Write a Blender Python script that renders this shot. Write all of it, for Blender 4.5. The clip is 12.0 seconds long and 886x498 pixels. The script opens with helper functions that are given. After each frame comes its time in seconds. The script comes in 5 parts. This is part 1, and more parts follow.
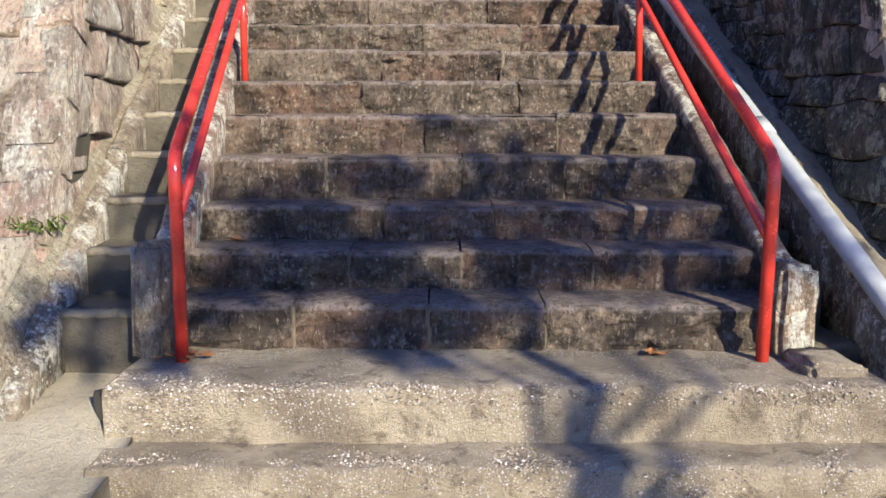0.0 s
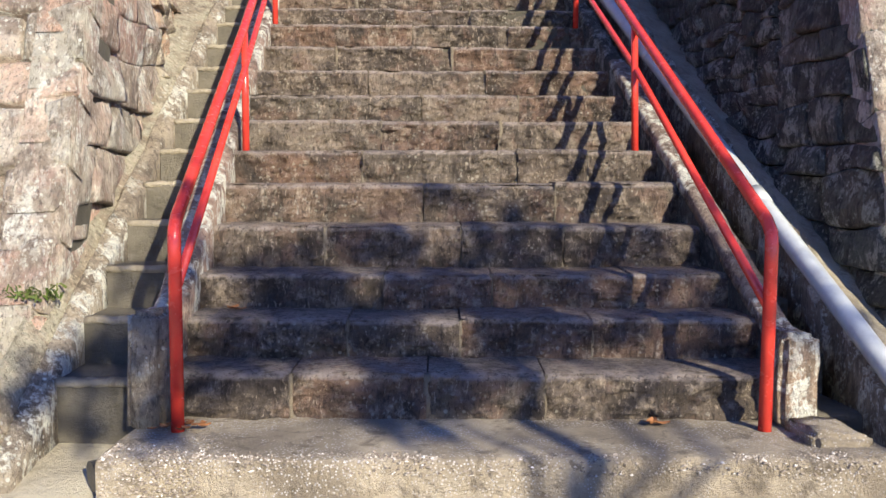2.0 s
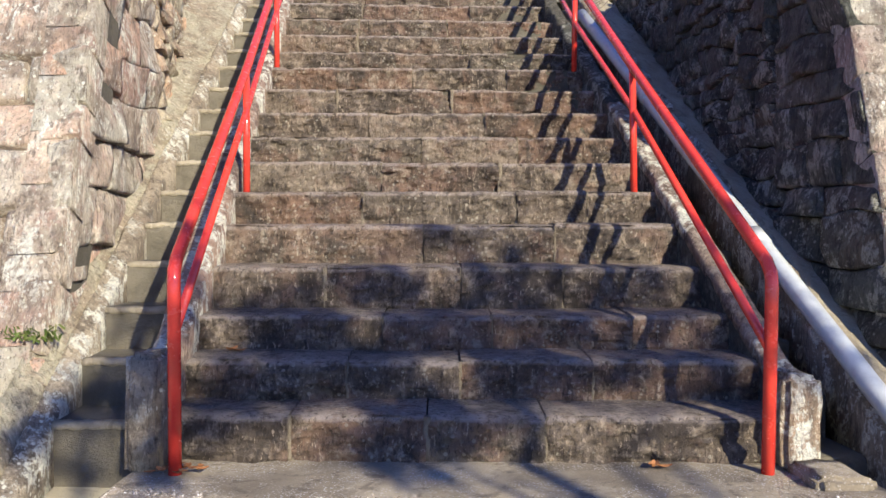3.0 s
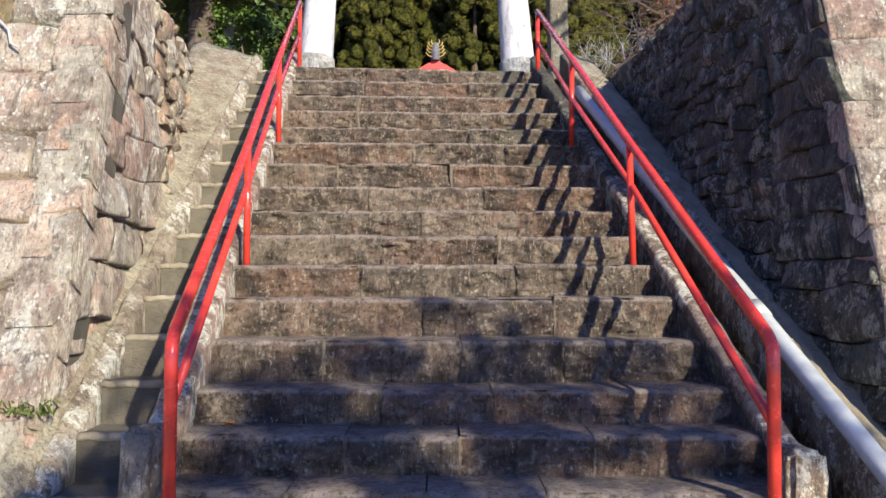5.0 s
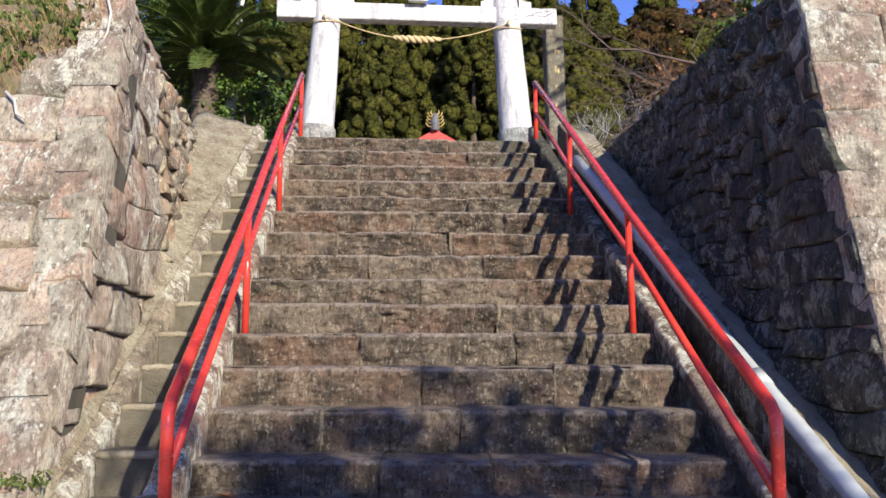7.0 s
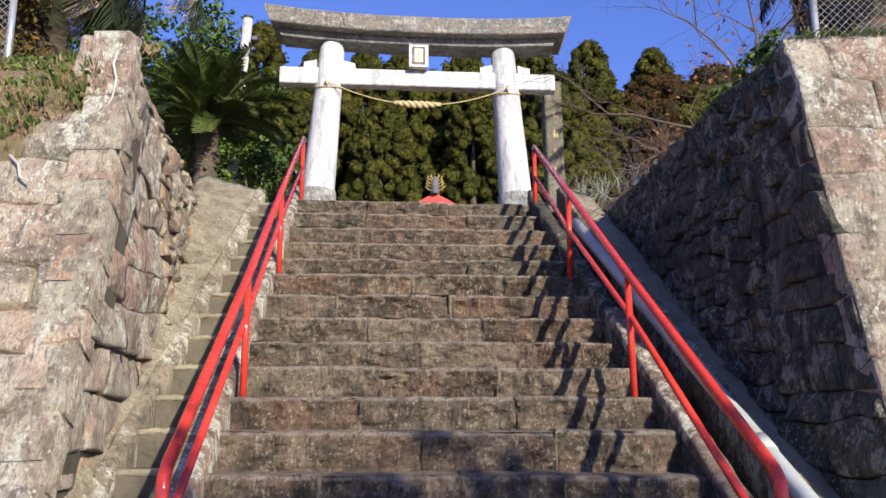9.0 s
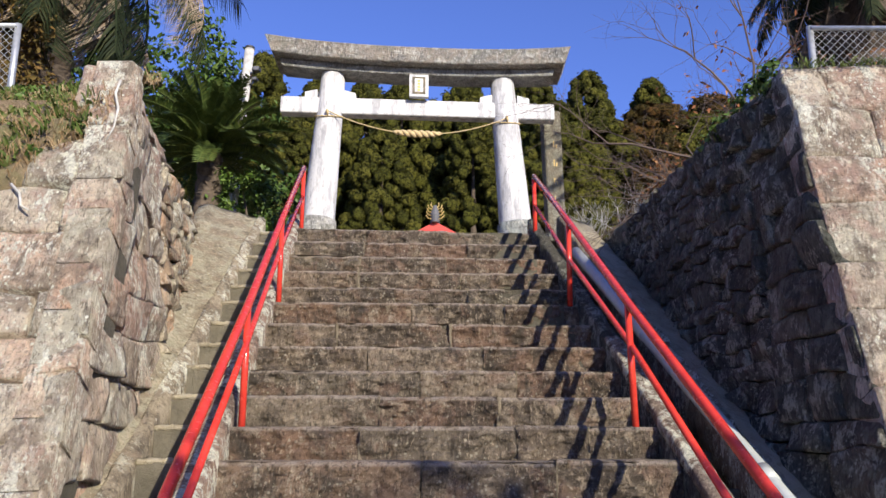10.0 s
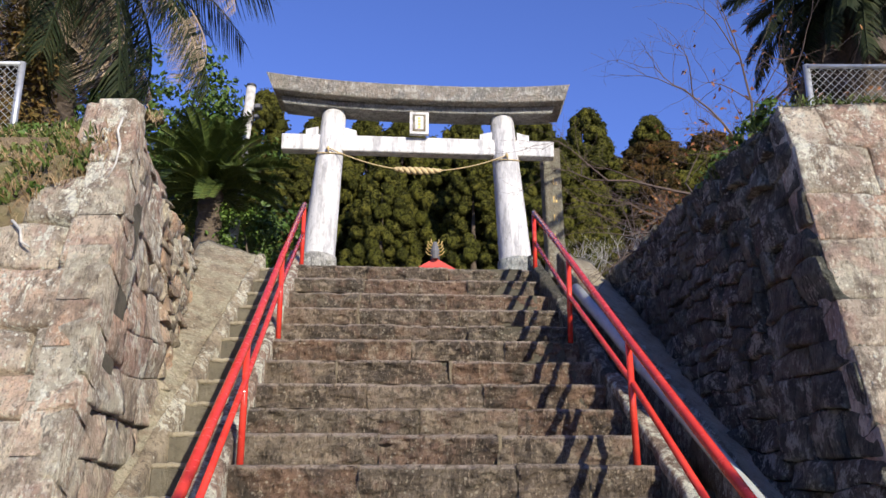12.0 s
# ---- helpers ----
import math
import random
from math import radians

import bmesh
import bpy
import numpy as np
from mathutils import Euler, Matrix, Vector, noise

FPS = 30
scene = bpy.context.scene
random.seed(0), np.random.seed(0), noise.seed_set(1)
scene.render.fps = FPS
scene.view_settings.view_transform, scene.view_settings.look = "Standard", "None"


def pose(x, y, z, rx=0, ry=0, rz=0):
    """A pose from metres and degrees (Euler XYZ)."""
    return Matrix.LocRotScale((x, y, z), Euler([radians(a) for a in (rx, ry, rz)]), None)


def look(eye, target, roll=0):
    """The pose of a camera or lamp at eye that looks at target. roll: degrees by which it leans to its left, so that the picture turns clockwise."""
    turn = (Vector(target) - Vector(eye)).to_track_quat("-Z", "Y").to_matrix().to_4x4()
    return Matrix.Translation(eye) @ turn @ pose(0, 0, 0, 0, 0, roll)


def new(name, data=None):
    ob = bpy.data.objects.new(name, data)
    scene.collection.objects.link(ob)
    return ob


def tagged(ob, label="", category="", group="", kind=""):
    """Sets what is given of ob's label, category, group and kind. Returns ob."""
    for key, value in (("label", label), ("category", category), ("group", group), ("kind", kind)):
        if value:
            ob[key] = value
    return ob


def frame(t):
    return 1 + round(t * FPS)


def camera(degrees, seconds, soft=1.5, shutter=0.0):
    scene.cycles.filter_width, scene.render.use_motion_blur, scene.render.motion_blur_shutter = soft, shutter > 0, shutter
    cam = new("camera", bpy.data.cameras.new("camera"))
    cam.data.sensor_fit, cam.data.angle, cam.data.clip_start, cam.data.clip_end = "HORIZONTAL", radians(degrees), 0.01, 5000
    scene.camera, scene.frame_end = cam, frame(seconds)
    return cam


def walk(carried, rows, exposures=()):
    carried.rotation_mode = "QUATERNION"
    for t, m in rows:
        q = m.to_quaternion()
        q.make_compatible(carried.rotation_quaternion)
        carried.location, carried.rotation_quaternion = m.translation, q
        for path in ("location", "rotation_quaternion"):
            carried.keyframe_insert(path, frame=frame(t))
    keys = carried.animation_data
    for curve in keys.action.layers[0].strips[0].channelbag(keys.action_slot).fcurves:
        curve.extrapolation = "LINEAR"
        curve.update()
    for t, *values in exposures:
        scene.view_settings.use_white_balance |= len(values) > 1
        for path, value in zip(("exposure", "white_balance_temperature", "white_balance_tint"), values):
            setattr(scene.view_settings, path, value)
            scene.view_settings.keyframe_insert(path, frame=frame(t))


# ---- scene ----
cam = camera(53.0, 12.0, soft=1.5)
EYE = 0.92
# seconds, yaw, pitch, roll of a camera that turns where it stands
TURNS = [
    (0.0, 0.0, -8.0, 0.02), (0.5, -0.04, -7.21, 0.02), (1.0, -0.06, -6.12, 0.03), (1.5, -0.07, -4.89, 0.03),
    (2.0, -0.08, -3.61, 0.04), (2.5, -0.09, -2.28, 0.05), (3.0, -0.09, -0.96, 0.05), (5.0, -0.13, 3.74, 0.05),
    (5.5, -0.13, 4.85, 0.05), (6.0, -0.14, 5.94, 0.05), (6.5, -0.16, 7.05, 0.05), (7.0, -0.17, 8.13, 0.05),
    (9.0, -0.19, 12.17, 0.01), (9.5, -0.19, 13.11, 0.0), (10.0, -0.19, 14.02, 0.0), (10.5, -0.19, 14.8, 0.0),
    (11.0, -0.19, 15.44, -0.01), (11.5, -0.19, 15.96, -0.01), (12.0, -0.19, 16.37, -0.02),
]
walk(cam, [(t, pose(0, 0, EYE, 90 + pitch, roll, yaw)) for t, yaw, pitch, roll in TURNS], exposures=[(0.0, 0.78), (1.5, 0.85), (3.0, 0.9), (5.0, 0.81), (7.0, 0.68), (9.0, 0.56), (12.0, 0.42)])

# ---- light ----
SUN_TO = Vector((0.53, -1.0, 0.47)).normalized()
world = bpy.data.worlds.new("world")
scene.world = world
world.use_nodes = True
wn = world.node_tree
sky = wn.nodes.new("ShaderNodeTexSky")
sky.sky_type = 'NISHITA'
sky.sun_disc = False
sky.sun_elevation = math.asin(SUN_TO.z)
sky.sun_rotation = math.atan2(SUN_TO.x, SUN_TO.y)
sky.air_density, sky.dust_density, sky.ozone_density = 1.0, 0.0, 3.0
deep = wn.nodes.new("ShaderNodeMix")
deep.data_type, deep.blend_type = 'RGBA', 'MULTIPLY'
deep.inputs[0].default_value, deep.inputs[7].default_value = 1.0, (0.9, 0.95, 1.66, 1)
wn.links.new(sky.outputs[0], deep.inputs[6])
wn.links.new(deep.outputs[2], wn.nodes["Background"].inputs[0])
wn.nodes["Background"].inputs[1].default_value = 0.09
sun = new("sun", bpy.data.lights.new("sun", 'SUN'))
sun.data.energy, sun.data.angle, sun.data.color = 5.0, radians(0.53), (1.0, 0.905, 0.75)
sun.matrix_basis = look(SUN_TO * 50, (0, 0, 0))


# ---- materials ----
class Nodes:
    """A small builder for node materials in object-independent world positions."""

    def __init__(self, name, rough=0.85, metal=0.0):
        self.mat = bpy.data.materials.new(name)
        self.mat.use_nodes = True
        self.tree = self.mat.node_tree
        self.bsdf = self.tree.nodes["Principled BSDF"]
        self.bsdf.inputs["Roughness"].default_value = rough
        self.bsdf.inputs["Metallic"].default_value = metal
        self.pos = self.add("ShaderNodeNewGeometry").outputs["Position"]

    def add(self, kind):
        return self.tree.nodes.new(kind)

    def put(self, socket, value):
        if hasattr(value, "is_linked"):
            self.tree.links.new(value, socket)
        else:
            socket.default_value = value

    def noise(self, scale, detail=6.0, rough=0.6, stretch=None, warp=0.0):
        n = self.add("ShaderNodeTexNoise")
        n.inputs["Scale"].default_value, n.inputs["Detail"].default_value, n.inputs["Roughness"].default_value = scale, detail, rough
        n.inputs["Distortion"].default_value = warp
        vec = self.pos
        if stretch:
            m = self.add("ShaderNodeMapping")
            m.inputs["Scale"].default_value = stretch
            self.put(m.inputs[0], vec)
            vec = m.outputs[0]
        self.put(n.inputs["Vector"], vec)
        return n.outputs[0]

    def voronoi(self, scale, feature='F1', stretch=None):
        n = self.add("ShaderNodeTexVoronoi")
        n.feature = feature
        n.inputs["Scale"].default_value = scale
        vec = self.pos
        if stretch:
            m = self.add("ShaderNodeMapping")
            m.inputs["Scale"].default_value = stretch
            self.put(m.inputs[0], vec)
            vec = m.outputs[0]
        self.put(n.inputs["Vector"], vec)
        return n.outputs[0]

    def band(self, value, lo, hi):
        n = self.add("ShaderNodeMapRange")
        n.interpolation_type = 'SMOOTHSTEP'
        self.put(n.inputs[0], value)
        n.inputs[1].default_value, n.inputs[2].default_value = lo, hi
        return n.outputs[0]

    def ramp(self, value, *stops):
        n = self.add("ShaderNodeValToRGB")
        els = n.color_ramp.elements
        while len(els) < len(stops):
            els.new(0.5)
        for e, (p, c) in zip(els, stops):
            e.position, e.color = p, (*c, 1)
        self.put(n.inputs[0], value)
        return n.outputs[0]

    def mix(self, fac, a, b, kind='MIX'):
        n = self.add("ShaderNodeMix")
        n.data_type, n.blend_type = 'RGBA', kind
        self.put(n.inputs[0], fac)
        for s, v in ((n.inputs[6], a), (n.inputs[7], b)):
            self.put(s, (*v, 1) if isinstance(v, tuple) and len(v) == 3 else v)
        return n.outputs[2]

    def math(self, op, a, b=0.0):
        n = self.add("ShaderNodeMath")
        n.operation = op
        self.put(n.inputs[0], a), self.put(n.inputs[1], b)
        return n.outputs[0]

    def per_object(self):
        return self.add("ShaderNodeObjectInfo").outputs["Random"]

    def per_island(self):
        return self.add("ShaderNodeNewGeometry").outputs["Random Per Island"]

    def done(self, color, rough=None, bump=None, height=0.01, strength=0.6):
        self.put(self.bsdf.inputs["Base Color"], (*color, 1) if isinstance(color, tuple) and len(color) == 3 else color)
        if rough is not None:
            self.put(self.bsdf.inputs["Roughness"], rough)
        if bump is not None:
            b = self.add("ShaderNodeBump")
            b.inputs["Strength"].default_value, b.inputs["Distance"].default_value = strength, height
            self.put(b.inputs["Height"], bump)
            self.put(self.bsdf.inputs["Normal"], b.outputs[0])
        return self.mat


def earthy(c):
    return (c[0] * 0.99, c[1] * 0.995, c[2] * 0.85)


def stone_material(name, dark, mid, light, lichen=0.5, lichen_color=(0.62, 0.6, 0.56), cover=0.5, tone=(0.2, 0.12, 0.1), chisel=1.0, worn=None):
    """Split stone: patchy tone, dark weather stains, pale crusts of lichen, fine pits, chiselled relief with highlights
    and crevices coloured in.
    """
    n = Nodes(name, 0.93)
    dark, mid, light, tone, lichen_color = (earthy(c) for c in (dark, mid, light, tone, lichen_color))
    big = n.noise(3.0, 6, 0.65, warp=0.6)
    mids = n.noise(11, 8, 0.7, warp=0.3)
    grain = n.noise(60, 6, 0.75)
    per = n.per_object()
    tint = n.ramp(per, (0.0, tuple(c * 0.75 for c in mid)), (0.22, mid), (0.42, (mid[0] * 0.88, mid[1] * 1.0, mid[2] * 1.02)), (0.6, tuple((a + b) / 2 for a, b in zip(mid, light))), (0.8, (mid[0] * 1.2, mid[1] * 0.95, mid[2] * 0.85)), (1.0, tone))
    col = n.mix(n.band(big, 0.36, 0.6), dark, tint)
    col = n.mix(n.math('MULTIPLY', n.band(mids, 0.5, 0.64), 0.75), col, light)
    col = n.mix(n.math('MULTIPLY', n.band(n.noise(4.7, 5, 0.6, warp=0.5), 0.52, 0.64), 0.65), col, tone)
    col = n.mix(n.math('MULTIPLY', n.band(n.noise(6.5, 6, 0.7, stretch=(1.6, 1.6, 0.35)), 0.53, 0.66), 0.7), col, tuple(c * 0.55 for c in dark))
    col = n.mix(n.math('MULTIPLY', n.band(grain, 0.53, 0.68), 0.6), col, tuple(c * 0.35 for c in dark))
    crust = n.math('MULTIPLY', n.band(n.noise(7.5, 10, 0.8, stretch=(1.15, 1.15, 0.75), warp=0.25), 0.575 - 0.09 * cover, 0.615 - 0.07 * cover), n.band(n.noise(1.3, 4, 0.55), 0.57 - 0.2 * cover, 0.66 - 0.2 * cover))
    dots = n.math('MULTIPLY', n.band(n.voronoi(26), 0.27, 0.17), n.band(n.noise(2.6, 4), 0.5, 0.56))
    col = n.mix(n.math('MULTIPLY', n.math('MAXIMUM', crust, dots), lichen), col, n.mix(n.band(n.noise(45, 4), 0.4, 0.62), lichen_color, tuple(c * 0.72 for c in lichen_color)))
    # paler step edges: wear and the sunlight they catch, both in the colour
    if worn:
        at = n.add("ShaderNodeAttribute")
        at.attribute_name = "wear_and_light"
        col = n.mix(n.math('MULTIPLY', at.outputs["Fac"], n.band(n.noise(14, 6, 0.7), 0.3, 0.6)), col, worn)
    facets = n.voronoi(13, 'SMOOTH_F1', stretch=(0.8, 0.8, 1.5))
    cuts = n.noise(30, 6, 0.7, stretch=(1.9, 1.9, 0.6), warp=0.4)
    h = n.math('ADD', n.math('ADD', n.math('MULTIPLY', mids, 0.9), n.math('ADD', n.math('MULTIPLY', grain, 0.3), n.math('MULTIPLY', cuts, 0.7 * chisel))), n.math('MULTIPLY', facets, 0.8 * chisel))
    # relief shading in colour: hollows of the cuts darkened, their ridges highlighted
    col = n.mix(n.math('MULTIPLY', n.band(cuts, 0.46, 0.36), 0.7), col, tuple(c * 0.4 for c in dark))
    col = n.mix(n.math('MULTIPLY', n.band(cuts, 0.57, 0.66), 0.75), col, tuple(min(0.85, c * 1.25) for c in light))
    return n.done(col, None, h, 0.07, 1.0)


M_STEP = stone_material("step_stone_rough", (0.075, 0.057, 0.047), (0.205, 0.156, 0.128), (0.41, 0.33, 0.277), 0.5, (0.6, 0.56, 0.5), 0.12, (0.24, 0.15, 0.12), worn=(0.45, 0.38, 0.32))
M_WALL = stone_material("wall_stone_lichen", (0.3, 0.235, 0.205), (0.66, 0.545, 0.48), (0.8, 0.7, 0.635), 1.0, (0.92, 0.9, 0.88), 0.68, (0.5, 0.33, 0.3), 0.7)
M_RUBBLE = stone_material("rubble_stone", (0.23, 0.18, 0.145), (0.6, 0.5, 0.415), (0.74, 0.65, 0.55), 0.9, (0.84, 0.81, 0.77), 0.55, (0.36, 0.23, 0.18), 0.8)
# stone with the right flank's shade darkened into its colours
M_FLANK = stone_material("shade_darkened_stone", (0.048, 0.048, 0.042), (0.13, 0.128, 0.115), (0.225, 0.222, 0.2), 0.9, (0.5, 0.49, 0.46), 0.8, (0.11, 0.105, 0.092), 1.0)
M_CURB = stone_material("curb_concrete_lichen", (0.13, 0.09, 0.082), (0.36, 0.265, 0.235), (0.5, 0.4, 0.36), 1.0, (0.84, 0.82, 0.79), 1.0, (0.25, 0.155, 0.14), 0.5)
M_FILLET = stone_material("lichened_mortar", (0.2, 0.16, 0.13), (0.42, 0.345, 0.28), (0.54, 0.46, 0.38), 1.0, (0.86, 0.84, 0.8), 0.85, (0.34, 0.26, 0.21), 0.3)
M_STRIP = stone_material("stained_mortar", (0.28, 0.225, 0.175), (0.5, 0.42, 0.34), (0.6, 0.52, 0.43), 0.8, (0.78, 0.75, 0.7), 0.3, (0.38, 0.29, 0.23), 0.25)
M_TORII_DARK = stone_material("weathered_torii_concrete", (0.24, 0.24, 0.27), (0.46, 0.45, 0.5), (0.64, 0.63, 0.69), 0.3, (0.68, 0.68, 0.73), 0.3, (0.25, 0.25, 0.24), 0.2)
M_STELE = stone_material("stele_granite", (0.2, 0.19, 0.165), (0.29, 0.28, 0.25), (0.36, 0.35, 0.32), 0.1, (0.4, 0.4, 0.38), 0.1, (0.16, 0.15, 0.13), 0.1)


def concrete_material(name, a, b, stain, gravel=0.0):
    a, b, stain = earthy(a), earthy(b), earthy(stain)
    n = Nodes(name, 0.9)
    col = n.mix(n.band(n.noise(2.2, 6, 0.62, warp=0.5), 0.35, 0.68), a, b)
    col = n.mix(n.math('MULTIPLY', n.band(n.noise(5.5, 7, 0.7), 0.5, 0.7), 0.6), col, stain)
    grain = n.noise(90, 5, 0.7)
    peb = n.voronoi(80)
    col = n.mix(n.math('MULTIPLY', n.math('MULTIPLY', n.band(peb, 0.36, 0.2), gravel), n.band(n.noise(3.2, 5, 0.6), 0.4, 0.58)), col, (0.72, 0.69, 0.64))
    col = n.mix(n.math('MULTIPLY', n.band(n.noise(9, 7, 0.7, warp=0.6), 0.53, 0.64), 0.6 * min(1, gravel * 2 + 0.3)), col, tuple(c * 0.5 for c in stain))
    col = n.mix(n.math('MULTIPLY', n.band(grain, 0.52, 0.75), 0.4), col, tuple(c * 0.35 for c in a))
    return n.done(col, None, n.math('ADD', grain, n.math('MULTIPLY', n.noise(24, 7, 0.7), 1.2)), 0.02, 1.0)


M_LANDING = concrete_material("worn_concrete", (0.27, 0.222, 0.175), (0.52, 0.44, 0.355), (0.2, 0.16, 0.125), 0.8)
M_PLASTER = concrete_material("mortar_render", (0.35, 0.3, 0.24), (0.5, 0.435, 0.36), (0.26, 0.22, 0.18), 0.25)
# dark grey cement, darkened further to hold the handrail's shadow
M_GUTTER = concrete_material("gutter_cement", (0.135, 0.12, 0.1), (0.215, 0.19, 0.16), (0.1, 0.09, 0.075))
M_JOINT = concrete_material("pale_step_mortar", (0.2, 0.165, 0.13), (0.32, 0.265, 0.21), (0.14, 0.115, 0.09))
M_MORTAR = concrete_material("joint_mortar", (0.09, 0.08, 0.065), (0.16, 0.145, 0.12), (0.06, 0.055, 0.05))
M_APRON = concrete_material("pale_cement_apron", (0.55, 0.48, 0.38), (0.68, 0.61, 0.5), (0.4, 0.34, 0.28), 0.15)


def white_paint():
    n = Nodes("weathered_white_concrete", 0.75)
    streak = n.noise(9, 8, 0.75, stretch=(1.0, 1.0, 0.2))
    col = n.mix(n.band(streak, 0.44, 0.62), (0.62, 0.62, 0.63), (0.36, 0.36, 0.38))
    col = n.mix(n.math('MULTIPLY', n.band(n.noise(16, 8, 0.75), 0.55, 0.66), 0.6), col, (0.22, 0.22, 0.22))
    return n.done(col, None, n.noise(45, 5), 0.006, 0.5)


def red_paint():
    n = Nodes("red_gloss_paint", 0.38)
    col = n.mix(n.band(n.noise(9, 5), 0.3, 0.75), (0.64, 0.055, 0.035), (0.52, 0.035, 0.025))
    col = n.mix(n.band(n.noise(55, 6, 0.75), 0.66, 0.74), col, (0.16, 0.05, 0.035))
    return n.done(col, n.band(n.noise(22, 4), 0.2, 1.4), n.noise(120, 3), 0.001, 0.3)


def plain(name, color, rough=0.6, metal=0.0, vary=0.35, scale=14):
    n = Nodes(name, rough, metal)
    col = n.mix(n.band(n.noise(scale, 6, 0.65), 0.3, 0.75), color, tuple(c * (1 - vary) for c in color))
    return n.done(col, None, n.noise(scale * 6, 4), 0.003, 0.4)


M_WHITE = white_paint()
M_RED = red_paint()
M_PIPE = plain("grey_plastic_pipe", (0.46, 0.49, 0.48), 0.4, 0.0, 0.2)
M_STEEL = plain("galvanised_steel", (0.55, 0.57, 0.58), 0.45, 0.6)
M_GOLD = plain("gilded_metal", (0.6, 0.42, 0.15), 0.5, 0.4)
M_BLACK = plain("black_lacquer", (0.03, 0.03, 0.03), 0.4)
M_ROPE = plain("straw_rope", (0.62, 0.48, 0.26), 0.9, 0.0, 0.4, 40)
M_ROOF = plain("vermilion_roof_trim", (0.62, 0.05, 0.03), 0.45)
M_TILE = plain("grey_roof_tiles", (0.13, 0.13, 0.14), 0.6)
M_POLE = plain("whitewashed_pole", (0.6, 0.58, 0.53), 0.8, 0.0, 0.5, 9)


def pebble_material():
    n = Nodes("aggregate_pebbles", 0.8)
    return n.done(n.ramp(n.per_island(), (0.0, (0.14, 0.11, 0.08)), (0.5, (0.3, 0.25, 0.19)), (0.85, (0.45, 0.4, 0.32)), (1.0, (0.72, 0.68, 0.6))), None, n.noise(150, 3), 0.002, 0.5)


M_PEBBLE = pebble_material()


def soil_material():
    n = Nodes("earth_and_grass", 0.95)
    col = n.ramp(n.noise(1.7, 8, 0.7), (0.3, (0.1, 0.075, 0.045)), (0.5, (0.24, 0.18, 0.11)), (0.62, (0.13, 0.13, 0.05)), (0.8, (0.33, 0.26, 0.16)))
    return n.done(col, None, n.noise(25, 8, 0.7), 0.04, 0.9)


M_SOIL = soil_material()


def leaf_material(name, a, b, c, rough=0.6):
    n = Nodes(name, rough)
    col = n.ramp(n.per_island(), (0.0, a), (0.5, b), (1.0, c))
    col = n.mix(n.math('MULTIPLY', n.band(n.noise(0.9, 4), 0.4, 0.65), 0.5), col, a)
    n.put(n.bsdf.inputs["Specular IOR Level"], 0.25)
    return n.done(col)


M_CEDAR_RUST = leaf_material("rusty_cedar_needles", (0.07, 0.055, 0.014), (0.11, 0.075, 0.02), (0.16, 0.085, 0.025), 0.9)
M_CYCAD = leaf_material("cycad_leaflets", (0.035, 0.06, 0.015), (0.08, 0.115, 0.028), (0.17, 0.2, 0.05), 0.5)
M_PALM = leaf_material("palm_leaflets", (0.01, 0.018, 0.006), (0.022, 0.034, 0.011), (0.05, 0.055, 0.018), 0.75)
M_DEADPALM = leaf_material("dry_palm_leaflets", (0.22, 0.16, 0.1), (0.4, 0.31, 0.22), (0.55, 0.47, 0.38))
M_SHRUB = leaf_material("broad_leaves", (0.03, 0.06, 0.012), (0.07, 0.125, 0.02), (0.12, 0.18, 0.04), 0.45)
M_WEED = leaf_material("weeds", (0.05, 0.08, 0.015), (0.1, 0.14, 0.03), (0.17, 0.17, 0.06))
M_DRYGRASS = leaf_material("dry_grass", (0.2, 0.13, 0.06), (0.34, 0.24, 0.13), (0.46, 0.37, 0.23), 0.9)
M_RUSTLEAF = leaf_material("rust_leaves", (0.16, 0.055, 0.02), (0.27, 0.11, 0.04), (0.42, 0.24, 0.1))


def cedar_foliage(name, a, b, c):
    """Needle sprays: each clump has its own tone, with a fine broken relief whose hollows are coloured dark."""
    n = Nodes(name, 0.95)
    n.put(n.bsdf.inputs["Specular IOR Level"], 0.15)
    col = n.ramp(n.per_island(), (0.0, a), (0.5, b), (1.0, c))
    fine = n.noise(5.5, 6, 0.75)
    # shade in the gaps between sprays, painted into the relief's hollows
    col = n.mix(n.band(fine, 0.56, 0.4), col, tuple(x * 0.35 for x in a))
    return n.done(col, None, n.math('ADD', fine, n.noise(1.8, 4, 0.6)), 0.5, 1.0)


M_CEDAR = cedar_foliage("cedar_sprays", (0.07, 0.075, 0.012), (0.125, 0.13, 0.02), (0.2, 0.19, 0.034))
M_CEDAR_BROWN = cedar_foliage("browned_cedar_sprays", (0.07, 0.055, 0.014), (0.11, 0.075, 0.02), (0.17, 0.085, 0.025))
M_BARK = plain("bark", (0.13, 0.1, 0.075), 0.95, 0.0, 0.6, 20)
M_TWIG = plain("grey_twigs", (0.15, 0.11, 0.09), 0.9, 0.0, 0.4, 20)


# ---- mesh helpers ----
def mesh_object(name, verts, faces, mat, parent=None, label="", smooth=False):
    me = bpy.data.meshes.new(name)
    me.from_pydata([tuple(v) for v in verts], [], faces)
    me.materials.append(mat)
    if smooth:
        me.polygons.foreach_set("use_smooth", [True] * len(me.polygons))
    me.update()
    ob = new(name, me)
    if parent:
        ob.parent = parent
    if label:
        ob["label"] = label
    return ob


